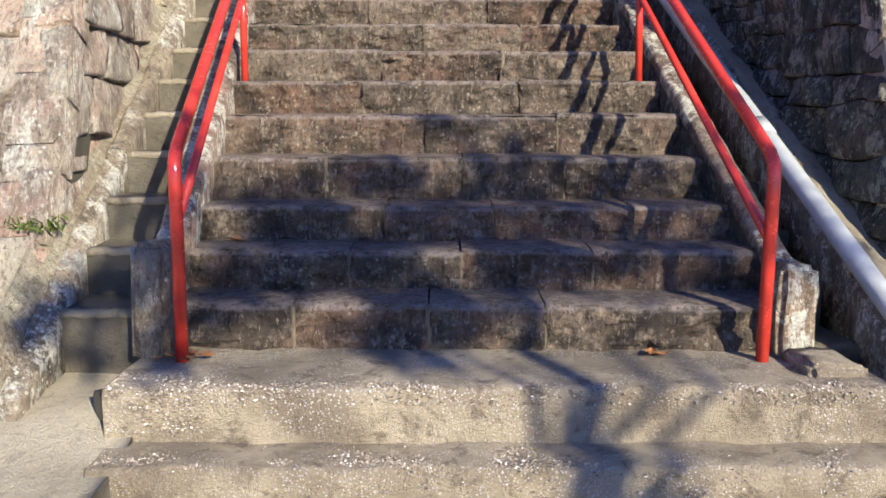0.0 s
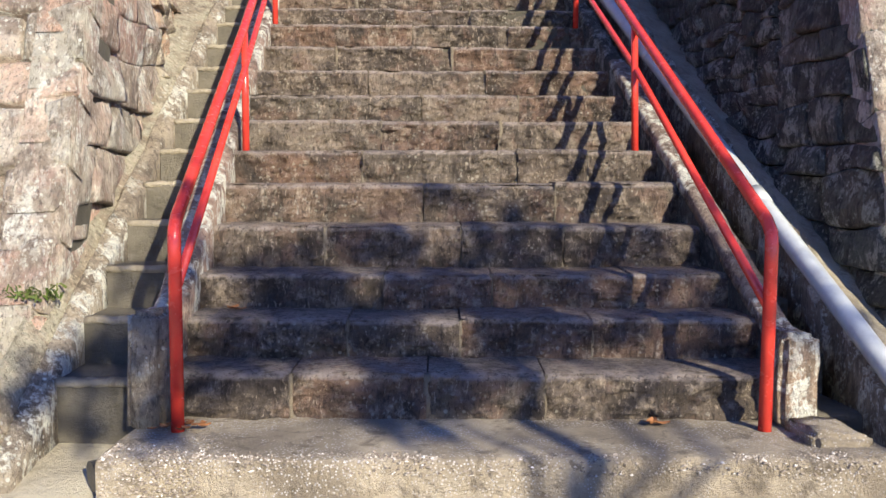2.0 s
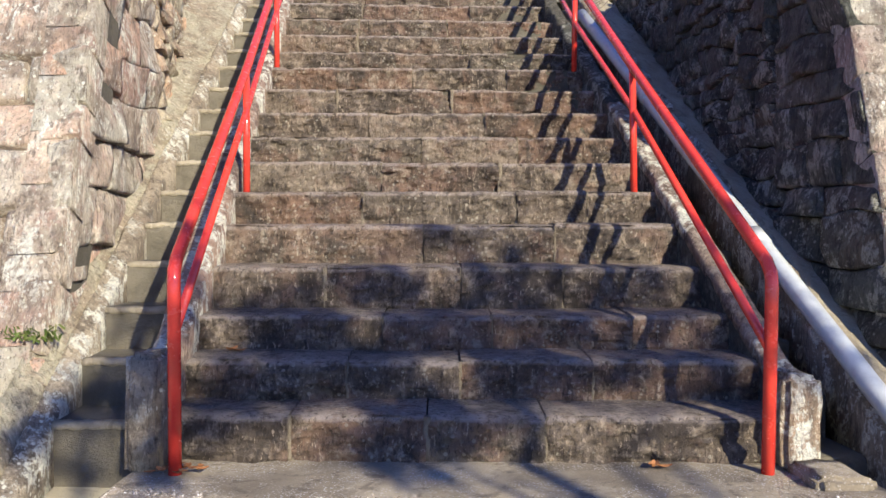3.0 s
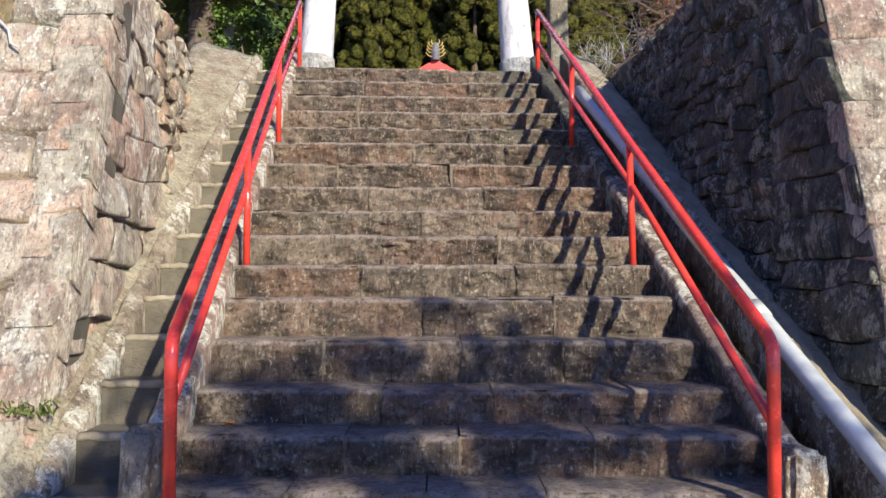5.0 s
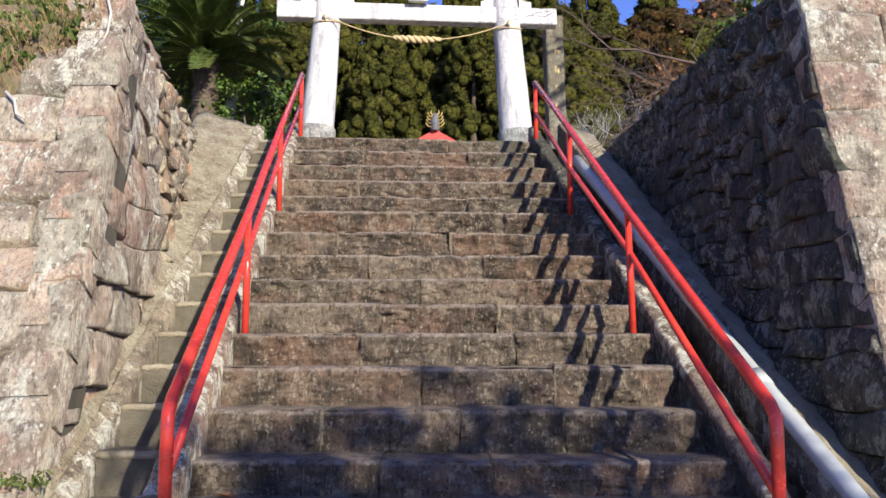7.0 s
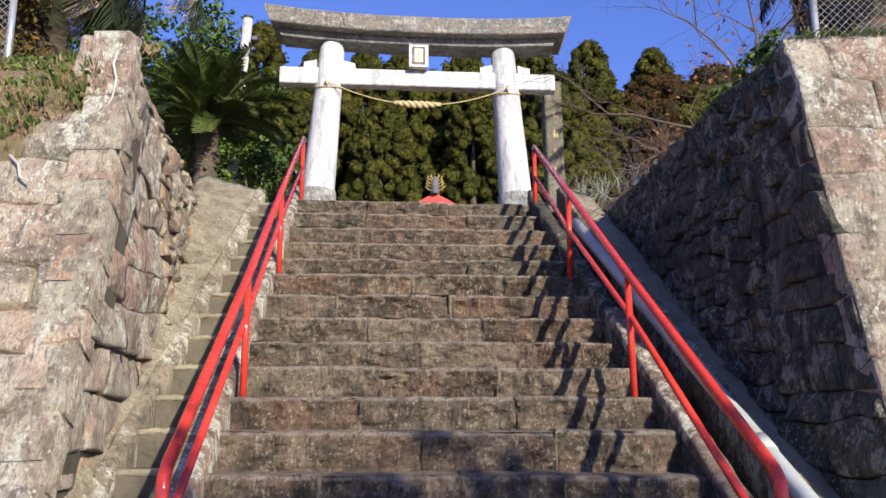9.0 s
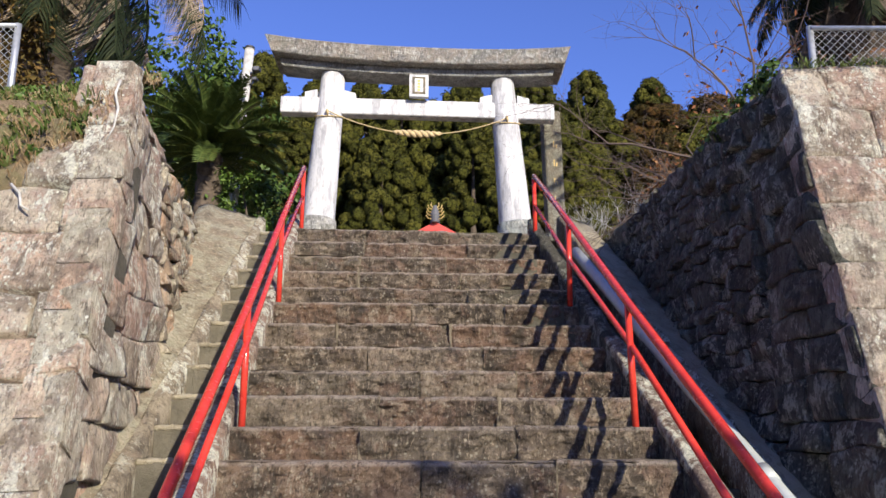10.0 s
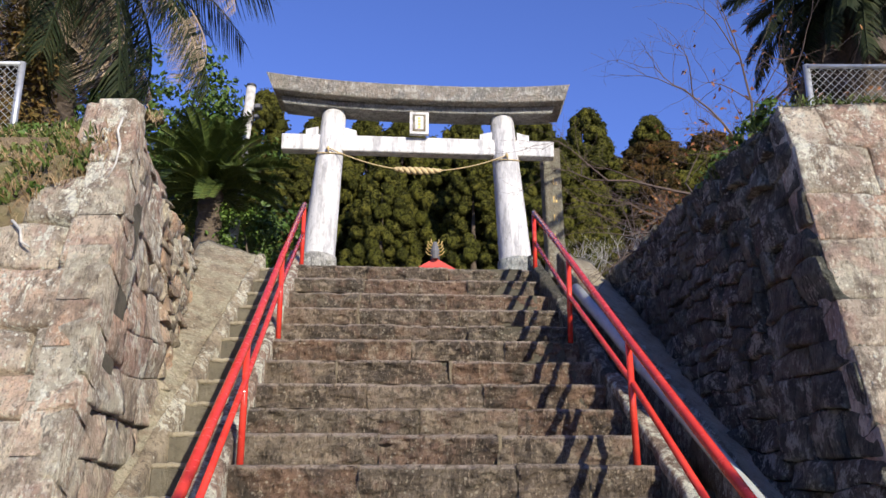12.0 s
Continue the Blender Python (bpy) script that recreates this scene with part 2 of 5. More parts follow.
def part(name, bm, mat, parent, label="", smooth=False):
    me = bpy.data.meshes.new(name)
    bmesh.ops.recalc_face_normals(bm, faces=bm.faces)
    bm.to_mesh(me)
    bm.free()
    me.materials.append(mat)
    if smooth:
        me.polygons.foreach_set("use_smooth", [True] * len(me.polygons))
    ob = new(name, me)
    if parent:
        ob.parent = parent
    if label:
        ob["label"] = label
    return ob


def thing(name, label, category, group="", kind="", at=(0, 0, 0)):
    ob = new(name)
    ob.empty_display_size = 0.1
    ob.location = at
    return tagged(ob, label, category, group, kind)


def tube_into(bm, points, radii, sides=10, cap=True):
    """A tube through the points, with a radius for each."""
    pts = [Vector(p) for p in points]
    if not isinstance(radii, (list, tuple)):
        radii = [radii] * len(pts)
    rings, side = [], None
    for i, p in enumerate(pts):
        d = (pts[min(i + 1, len(pts) - 1)] - pts[max(i - 1, 0)]).normalized()
        ref = side if side is not None else (Vector((1, 0, 0)) if abs(d.x) < 0.9 else Vector((0, 1, 0)))
        side = (ref - d * ref.dot(d)).normalized()
        other = d.cross(side)
        rings.append([bm.verts.new(p + (side * math.cos(a) + other * math.sin(a)) * radii[i])
                      for a in (2 * math.pi * k / sides for k in range(sides))])
    for r0, r1 in zip(rings, rings[1:]):
        for k in range(sides):
            bm.faces.new((r0[k], r0[(k + 1) % sides], r1[(k + 1) % sides], r1[k]))
    if cap:
        bm.faces.new(rings[0][::-1]), bm.faces.new(rings[-1])
    return bm


def tube(points, radii, sides=10):
    return tube_into(bmesh.new(), points, radii, sides)


def box(x0, y0, z0, x1, y1, z1, bevel=0.0, segments=2):
    bm = bmesh.new()
    bmesh.ops.create_cube(bm, size=1, matrix=Matrix.Translation(((x0 + x1) / 2, (y0 + y1) / 2, (z0 + z1) / 2)) @ Matrix.Diagonal((x1 - x0, y1 - y0, z1 - z0, 1)))
    if bevel:
        bmesh.ops.bevel(bm, geom=bm.edges[:], offset=bevel, segments=segments, affect='EDGES')
    return bm


def n3(x, y, z, scale=1.0):
    return noise.noise(Vector((x * scale, y * scale, z * scale)))


def fbm(p, scale, octaves=4):
    return noise.fractal(Vector(p) * scale, 1.0, 2.0, octaves)


def prism_along(sections, caps=True):
    """Verts and faces of a solid swept through cross-sections of equal size."""
    verts, faces, k = [v for s in sections for v in s], [], len(sections[0])
    for i in range(len(sections) - 1):
        for j in range(k):
            a, b = i * k + j, i * k + (j + 1) % k
            faces.append((a, b, b + k, a + k))
    if caps:
        faces.append(tuple(range(k))[::-1])
        faces.append(tuple(range((len(sections) - 1) * k, len(sections) * k)))
    return verts, faces


# ---- the plan ----
RUN = 0.323
HEIGHTS = [0.0, 0.187, 0.362, 0.536, 0.755, 0.972, 1.170, 1.367, 1.563, 1.765, 1.978, 2.186, 2.375, 2.58, 2.79, 3.0, 3.21]
TOP = 3.21
GROUND = -0.42


def nose_y(i):
    return 3.585 + RUN * (i - 1)


def left_end(y):
    return -1.13 - 0.055 * (y - 3.9)


def right_end(y):
    return 1.34 - 0.105 * (y - 3.9)


def slope_z(y):
    """The height of the line through the step edges."""
    return 0.187 + (y - 3.585) * 0.624


def skew(i):
    """How much nearer the right end of a step lies, per metre of width."""
    return 0.03 - 0.11 * i / 16


# ---- the stairs ----
def step_stone(name, parent, i, xa, xb, seed):
    """One split-faced block of a step: rough riser, worn tread with a rounded edge."""
    rnd = random.Random(seed)
    z1 = HEIGHTS[i] + rnd.uniform(-0.006, 0.006)
    z0 = HEIGHTS[i - 1] - 0.03
    y0 = nose_y(i) + rnd.uniform(-0.008, 0.008)
    gap = 0.004
    xa, xb = xa + gap, xb - gap
    nx, nz = max(6, int((xb - xa) / 0.016)), 15
    deep = RUN + 0.1
    verts, faces = [], []
    off = rnd.uniform(0, 50)
    rough = rnd.uniform(0.022, 0.036)
    rows = []
    for j in range(nz + 1):
        rows.append((0.0, j / nz))
    for d in (0.02, 0.06, 0.14, 0.26, deep):
        rows.append((d, 1.0))
    for d, h in rows:
        for k in range(nx + 1):
            s = k / nx
            x = xa + (xb - xa) * s
            edge = min(s, 1 - s) * (xb - xa)
            pillow = -0.006 * math.exp(-edge / 0.008)
            yy = y0 + d - skew(i) * x
            zz = z0 + (z1 - z0) * h
            if d == 0.0:
                chip = fbm((x + off, zz, off), 5.5, 4) * rough + abs(fbm((x * 0.8 + off, zz * 1.5, 3 + off), 9, 4)) * rough * 1.1
                f1, f2 = noise.voronoi(Vector((x * 6 + off, zz * 9, off)))[0][:2]
                chip += min(f2 - f1, 0.5) * rough * 0.9
                ledge = fbm((x * 0.8 + off, zz * 1.2, 8 + off), 4.2, 5)
                chip += rough * 0.75 * (math.floor(ledge * 3.5) / 3.5 + 0.3 * ledge)
                bulge = 0.012 * (1 - abs(2 * h - 1) ** 3)
                yy -= chip + bulge + pillow
                worn = max(0.0, (h - 0.86) / 0.14)
                yy += 0.014 * worn ** 2
                zz -= (0.006 + 0.02 * max(0, fbm((x + off, 7, off), 2.2, 3))) * worn ** 3
            else:
                dip = 0.01 * max(0.0, fbm((x + off, 7, off), 2.2, 3)) * math.exp(-d / 0.05)
                zz += -dip + 0.012 * (d / deep) + 0.004 * fbm((x, yy, off), 9, 3)
                if d < 0.03:
                    zz -= 0.004
                    yy -= 0.008
            verts.append((x, yy, zz))
    w = nx + 1
    for j in range(len(rows) - 1):
        for k in range(nx):
            a = j * w + k
            faces.append((a, a + 1, a + 1 + w, a + w))
    # sides, so that the joints have depth
    last = (len(rows) - 1) * w
    base = len(verts)
    verts += [(xa, y0 + deep - skew(i) * xa, z0), (xb, y0 + deep - skew(i) * xb, z0)]
    faces.append(tuple([base] + [j * w for j in range(len(rows))][::-1]))
    faces.append(tuple([base + 1] + [j * w + nx for j in range(len(rows))]))
    faces.append((base, base + 1, last + nx, last)), faces.append((0, base, base + 1, nx))
    ob = mesh_object(name, verts, faces, M_STEP, parent)
    # mask for the pale nosing, strongest where it is worn and catches sun
    wear_and_light = ob.data.attributes.new("wear_and_light", 'FLOAT', 'POINT')
    wear_and_light.data.foreach_set("value", [(0.0 if d == 0 and h < 0.9 else 0.85 if d < 0.03 else 0.5 if d < 0.2 else 0.2) for d, h in rows for _ in range(nx + 1)] + [0.0, 0.0])
    return ob


def mortar_joint(parent, i, x, rnd):
    """The pale upright strip of mortar between two blocks of a step."""
    half, off = rnd.uniform(0.004, 0.013), rnd.uniform(0, 50)
    z0, z1 = HEIGHTS[i - 1] - 0.02, HEIGHTS[i] - 0.006
    secs = []
    for k in range(11):
        z = z0 + (z1 - z0) * k / 10
        w = half * (1 + 0.7 * fbm((off, z, 1), 14, 3))
        m = x + 0.01 * fbm((off, z, 4), 6, 3)
        y = nose_y(i) - skew(i) * m - 0.012 + 0.008 * fbm((off, z, 8), 12, 3)
        secs.append([(m - w, y + 0.05, z), (m - w, y + 0.006, z), (m - w * 0.4, y, z), (m + w * 0.4, y, z), (m + w, y + 0.006, z), (m + w, y + 0.05, z)])
    mesh_object("mortar_joint", *prism_along(secs), M_JOINT, parent, smooth=True)


def build_stairs():
    stairs = thing("stairs", "steep old flight of rough brown stone steps between curbs", "stairs", kind="structure")
    rnd = random.Random(11)
    # joints as they lie on the steps, where they show; other steps take a seeded split
    joints = {1: (-0.62, -0.06, 0.42), 2: (-0.42, 0.08, 0.66), 3: (-0.28, 0.24, 0.9), 4: (-0.6, 0.1, 0.62), 5: (-0.1, 0.62),
              6: (-0.46, 0.44, 0.85), 7: (-0.37, 0.36), 8: (-0.13, 0.5), 9: (-0.5, 0.3), 10: (-0.75, 0.08), 11: (-0.22, 0.5)}
    for i in range(1, 17):
        y = nose_y(i)
        xa, xb = left_end(y) - 0.02, right_end(y) + 0.055
        cuts = joints.get(i)
        if not cuts:
            n = 2
            cuts = [xa + (xb - xa) * (k + 1 + rnd.uniform(-0.22, 0.22)) / (n + 1) for k in range(n)]
        xs = [xa, *cuts, xb]
        for k in range(len(xs) - 1):
            step_stone("step_stone", stairs, i, xs[k], xs[k + 1], i * 10 + k)
        for x in cuts:
            mortar_joint(stairs, i, x, rnd)
    # mortar bed behind the blocks
    secs = []
    for side in (left_end, right_end):
        ring = [(3.62, -0.5)]
        for i in range(1, 17):
            ring += [(nose_y(i) + 0.035, HEIGHTS[i - 1] - 0.02), (nose_y(i) + 0.035, HEIGHTS[i] - 0.012)]
        ring += [(9.2, TOP - 0.012), (9.2, -0.5)]
        secs.append([(side(y) - 0.06 * side(y), y, z) for y, z in ring])
    v, f = prism_along(secs)
    mesh_object("mortar_bed", v, f, M_MORTAR, stairs, "dark joint mortar behind the steps")
    return stairs


def rough_strip(name, parent, mat, x_in, x_out, c_in, c_out, y0, y1, label="", wob=0.012, n=70, base=-0.35):
    """A strip that climbs beside the steps: uneven top between two edges, with sides down to the base."""
    secs = []
    for k in range(n + 1):
        y = y0 + (y1 - y0) * k / n
        a, b = x_in(y), x_out(y)
        z = slope_z(y)
        w = lambda q: fbm((a + q, y, 1.3 + q), 6, 3) * wob
        ring = [(a + w(0), y, z + base), (a + w(1), y, z + c_in - 0.02 + w(2)), (a + (b - a) * 0.16 + w(5) * 0.3, y, z + c_in + w(3))]
        for s in (0.35, 0.5, 0.65):
            ring.append((a + (b - a) * s, y, z + c_in + (c_out - c_in) * s + fbm((a + s, y, 9), 7, 3) * wob))
        ring += [(a + (b - a) * 0.84 + w(6) * 0.3, y, z + c_out + w(7)), (b + w(8), y, z + c_out - 0.02 + w(9)), (b + w(8), y, z + base)]
        secs.append(ring)
    v, f = prism_along(secs)
    return mesh_object(name, v, f, mat, parent, label, smooth=True)


def build_gutter(name, x_in, x_out, y0, y1, c, seed):
    """A channel of small cement steps; pale strips colour in the lit edges of the shallow one."""
    g = thing(name, "narrow stepped cement gutter running beside the stone stairs", "gutter", kind="structure")
    rnd = random.Random(seed)
    y = y0
    while y < y1:
        ya, yb = y, min(y + RUN, y1)
        za = slope_z(yb) + c + rnd.uniform(-0.01, 0.01)
        a0, b0, a1, b1 = x_in(ya), x_out(ya), x_in(yb), x_out(yb)
        bm = bmesh.new()
        n = 8
        grid = []
        lo = za - 0.5
        for d, z in ((0.0, lo), (0.0, za - 0.03), (0.004, za - 0.008), (0.02, za), (0.15, za + 0.006), (RUN + 0.05, za + 0.01)):
            row = []
            for k in range(n + 1):
                s = k / n
                yy = ya + d
                x = a0 + (b0 - a0) * s + (a1 - a0) * d / RUN * (1 - s) + (b1 - b0) * d / RUN * s
                row.append(bm.verts.new((x, yy + 0.012 * fbm((x, z, seed), 9, 3), z + 0.007 * fbm((x, yy, seed), 11, 3))))
            grid.append(row)
        for r0, r1 in zip(grid, grid[1:]):
            for k in range(n):
                bm.faces.new((r0[k], r0[k + 1], r1[k + 1], r1[k]))
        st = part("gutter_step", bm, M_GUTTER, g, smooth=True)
        # sunlight on the step's edge, made as a paler strip
        if c > -0.3:
            secs = []
            for k in range(13):
                q = k / 12
                x, dy, dz = a0 + (b0 - a0) * q, 0.012 * fbm((q * 3, ya, 2), 3, 3), 0.01 * fbm((q * 2, ya, 7), 4, 3)
                secs.append([(x, ya - 0.008 + dy, za - 0.02 + dz), (x, ya - 0.012 + dy, za - 0.004 + dz), (x, ya + dy, za + 0.008 + dz), (x, ya + 0.03 + dy, za + 0.012 + dz), (x, ya + 0.03 + dy, za - 0.032 + dz)])
            mesh_object("worn_lip", *prism_along(secs), M_PLASTER, st, "pale worn cement lip", smooth=True)
        y += RUN
    return g


stairs = build_stairs()


def curb(name, label, mat, *args, **kw):
    ob = rough_strip(name, None, mat, *args, **kw)
    return tagged(ob, label, "curb", kind="structure")


END = 8.75
curb("curb_left", "weathered sloping stone curb with pale lichen along the stairs", M_CURB, lambda y: left_end(y) - 0.14, lambda y: left_end(y), 0.075, 0.06, 3.62, END)
curb("curb_right", "weathered sloping stone curb with pale lichen along the stairs", M_CURB, lambda y: right_end(y) + 0.045, lambda y: right_end(y) + 0.165, 0.045, 0.045, 3.62, 6.15, base=-0.03)
# added strip: darkened stone for the curb's shaded side and run past 6.15
curb("curb_footing_right", "stair curb's inner side and upper run, coloured dark for shade", M_FLANK, lambda y: right_end(y) + 0.05, lambda y: right_end(y) + 0.158, 0.015, 0.015, 3.63, END, wob=0.02)
GL = lambda y: -1.585 - 0.042 * (y - 4.2)
build_gutter("gutter_left", GL, lambda y: left_end(y) - 0.13, 3.55, END, -0.2, 3)
curb("outer_curb_left", "low mottled gutter curb with white lichen", M_FILLET, lambda y: GL(y) - 0.085, GL, 0.05, 0.01, 3.12, END, wob=0.016)
GR = lambda y: right_end(y) + 0.36
build_gutter("gutter_right", lambda y: right_end(y) + 0.16, GR, 2.95, END, -0.38, 4)
curb("outer_curb_right", "low mottled gutter curb with white lichen", M_FILLET, GR, lambda y: GR(y) + 0.1, 0.03, 0.06, 2.95, END, wob=0.035)
WL = lambda y: -1.70 - 0.14 * (y - 4.1)
WR = lambda y: 1.86 - 0.105 * (y - 4.0)
curb("mortar_fillet_left", "sloping lichened mortar strip at the foot of the stone wall", M_STRIP, lambda y: WL(y) - 0.12, lambda y: GL(y) - 0.07, 0.17, 0.035, 3.12, END, wob=0.016)
curb("mortar_fillet_right", "dark weathered mortar strip at the foot of the stone wall", M_PLASTER, lambda y: GR(y) + 0.09, lambda y: WR(y) + 0.2, 0.03, -0.06, 2.9, END, wob=0.02)


# ---- landing, lower step, apron, ground ----
def slab(name, label, outline, z_top, z_bot, mat, category, cell=0.05, wob=0.008, edge=0.02):
    """A cast slab with an uneven top and a worn front edge. outline: x0, x1, y0, y1."""
    x0, x1, y0, y1 = outline
    nx, ny = int((x1 - x0) / cell), max(3, int((y1 - y0) / cell))
    verts, faces = [], []
    rows = [(y0, z_bot), (y0, z_bot + (z_top - z_bot) * 0.35), (y0, z_bot + (z_top - z_bot) * 0.7), (y0, z_top - edge), (y0 + edge * 0.4, z_top - edge * 0.25)]
    rows += [(y0 + edge + (y1 - y0 - edge) * k / ny, z_top) for k in range(ny + 1)]
    for y, z in rows:
        for k in range(nx + 1):
            x = x0 + (x1 - x0) * k / nx
            front = math.exp(-(y - y0) / 0.05)
            verts.append((x, y + front * wob * 2.2 * fbm((x, z, 2), 4, 4), z + wob * fbm((x, y, 5), 5, 4) - front * wob * abs(fbm((x, 3, 1), 9, 3))))
    w = nx + 1
    for j in range(len(rows) - 1):
        for k in range(nx):
            a = j * w + k
            faces.append((a, a + 1, a + w + 1, a + w))
    b = len(verts)
    verts += [(x0, y1, z_bot), (x1, y1, z_bot)]
    faces.append(tuple([b] + [j * w for j in range(len(rows))][::-1]))
    faces.append(tuple([b + 1] + [j * w + nx for j in range(len(rows))]))
    ob = mesh_object(name, verts, faces, mat, smooth=True)
    return tagged(ob, label, category, kind="structure")


slab("landing", "worn grey concrete landing at the foot of the stairs", (-1.2, 1.6, 3.03, 3.75), 0.0, -0.5, M_LANDING, "landing")
slab("lower_step", "worn wide concrete step below the landing", (-1.18, 2.6, 2.8, 3.2), -0.2, -0.6, M_LANDING, "step", wob=0.014)


def build_ground():
    verts, faces = [], []

    def quad(*ps):
        b = len(verts)
        verts.extend(ps)
        faces.append(tuple(range(b, b + len(ps))))
    g = GROUND
    quad((-400, -400, g), (400, -400, g), (400, 3.3, g), (-400, 3.3, g))
    quad((-400, 3.3, g), (400, 3.3, g), (400, 5.2, g - 0.05), (-400, 5.2, g - 0.05))
    t = TOP - 0.03
    quad((-400, 5.2, g - 0.05), (-2.3, 5.2, g - 0.05), (-2.3, 5.2, t), (-400, 5.2, t))
    quad((2.2, 5.2, g - 0.05), (400, 5.2, g - 0.05), (400, 5.2, t), (2.2, 5.2, t))
    quad((-400, 5.2, t), (-2.3, 5.2, t), (-2.3, 8.7, t), (-400, 8.7, t))
    quad((2.2, 5.2, t), (400, 5.2, t), (400, 8.7, t), (2.2, 8.7, t))
    quad((-400, 8.7, t), (400, 8.7, t), (400, 30, t + 0.6), (-400, 30, t + 0.6))
    quad((-400, 30, t + 0.6), (400, 30, t + 0.6), (400, 70, 15), (-400, 70, 15))
    quad((-400, 70, 15), (400, 70, 15), (400, 400, 18), (-400, 400, 18))
    tagged(mesh_object("ground", verts, faces, M_SOIL), "earth and grass ground with an upper terrace", "ground", kind="structure")


build_ground()
# ---- railings ----
def build_railing(name, posts, tops, lows, foot):
    rail = thing(name, "glossy red painted steel pipe handrail on posts beside the stairs", "handrail", at=posts[0])
    base = Vector(posts[0])
    loc = lambda p: Vector(p) - base
    ends = [loc(p) for p in tops]
    bm = bmesh.new()
    first = ends[0]
    d = (ends[1] - ends[0]).normalized()
    pts = [loc(posts[0]), first - Vector((0, 0, 0.07)), first - Vector((0, 0, 0.022)) + d * 0.008, first + d * 0.06]
    path = pts + ends[1:]
    tube_into(bm, path, 0.026, 12)
    part("top_rail", bm, M_RED, rail, smooth=True)
    part("lower_rail", tube([loc(p) for p in lows], 0.019, 10), M_RED, rail, smooth=True)
    for p, t in zip(posts[1:], tops[1:]):
        part("post", tube([loc(p) - Vector((0, 0, 0.02)), loc(t)], 0.021, 10), M_RED, rail, smooth=True)
    return rail


build_railing("handrail", [(-1.022, 3.39, 0.0), (-1.15, 5.25, 1.175), (-1.265, 6.86, 2.19), (-1.36, 8.4, 3.15)],
              [(-1.022, 3.39, 0.80), (-1.15, 5.25, 1.885), (-1.267, 6.86, 2.88), (-1.358, 8.4, 3.85)],
              [(-1.02, 3.39, 0.545), (-1.147, 5.25, 1.656), (-1.268, 6.86, 2.635), (-1.36, 8.4, 3.55)], 0)
build_railing("handrail", [(1.25, 3.39, 0.0), (1.137, 5.25, 1.174), (1.02, 6.86, 2.19), (0.932, 8.4, 3.13)],
              [(1.262, 3.39, 0.785), (1.124, 5.25, 1.905), (1.028, 6.86, 2.862), (0.932, 8.4, 3.765)],
              [(1.25, 3.39, 0.487), (1.137, 5.25, 1.639), (1.026, 6.86, 2.545), (0.932, 8.4, 3.46)], 0)


def lump_stone(name, x0, x1, y0, y1, z0, z1, mat, label, category, seed, top_round=0.03, shear=0.0):
    """An upright worn block with rounded shoulders."""
    bm = bmesh.new()
    bmesh.ops.create_cube(bm, size=1, matrix=Matrix.Translation(((x0 + x1) / 2, (y0 + y1) / 2, (z0 + z1) / 2)) @ Matrix.Diagonal((x1 - x0, y1 - y0, z1 - z0, 1)))
    bmesh.ops.bevel(bm, geom=bm.edges[:], offset=top_round, segments=3, affect='EDGES')
    bmesh.ops.subdivide_edges(bm, edges=bm.edges[:], cuts=3, use_grid_fill=True)
    for v in bm.verts:
        p = v.co.copy()
        v.co += Vector((fbm((p.x + seed, p.y, p.z), 8, 3), fbm((p.x, p.y + seed, p.z), 8, 3), fbm((p.x, p.y, p.z + seed), 8, 3))) * 0.014
        v.co.x += shear * (p.z - z0)
    return tagged(part(name, bm, mat, None, smooth=True), label, category)


lump_stone("curb_end_stone", -1.235, -1.085, 3.42, 3.66, -0.02, 0.46, M_FILLET, "upright weathered stone block ending the stair curb", "stone block", 3, 0.025, 0.02)
lump_stone("curb_end_stone", 1.32, 1.475, 3.42, 3.66, -0.02, 0.37, M_FILLET, "upright weathered stone block ending the stair curb", "stone block", 8, 0.025)

lump_stone("foot_stone", 1.34, 1.56, 3.16, 3.44, -0.03, 0.045, M_LANDING, "low sloping cement foot in front of the curb end", "stone block", 12, 0.02, 0.0)
# the drain pipe beside the right gutter
pipe = thing("drain_pipe", "long grey plastic drain pipe lying on the gutter curb", "pipe", at=(1.72, 3.2, 0.0))
pp = []
for k in range(13):
    y = 2.95 + (7.6 - 2.95) * k / 12
    pp.append(Vector((right_end(y) + 0.40 - 0.034 * (y - 3), y, slope_z(y) + 0.10)) - Vector((1.72, 3.2, 0)))
part("pipe_run", tube(pp, 0.046, 16), M_PIPE, pipe, smooth=True)
for k in (4, 8):
    a, b = pp[k], pp[k + 1]
    part("coupling", tube([a, a + (b - a) * 0.25], 0.052, 16), M_PIPE, pipe, smooth=True)


# ---- retaining walls ----
def tight(i, n):
    """Even steps from 0 to 1, with the first and last drawn close to the rim."""
    if i <= 0 or i >= n:
        return 0.0 if i <= 0 else 1.0
    if i in (1, n - 1):
        return 0.07 if i == 1 else 0.93
    return 0.07 + 0.86 * (i - 1) / (n - 2)


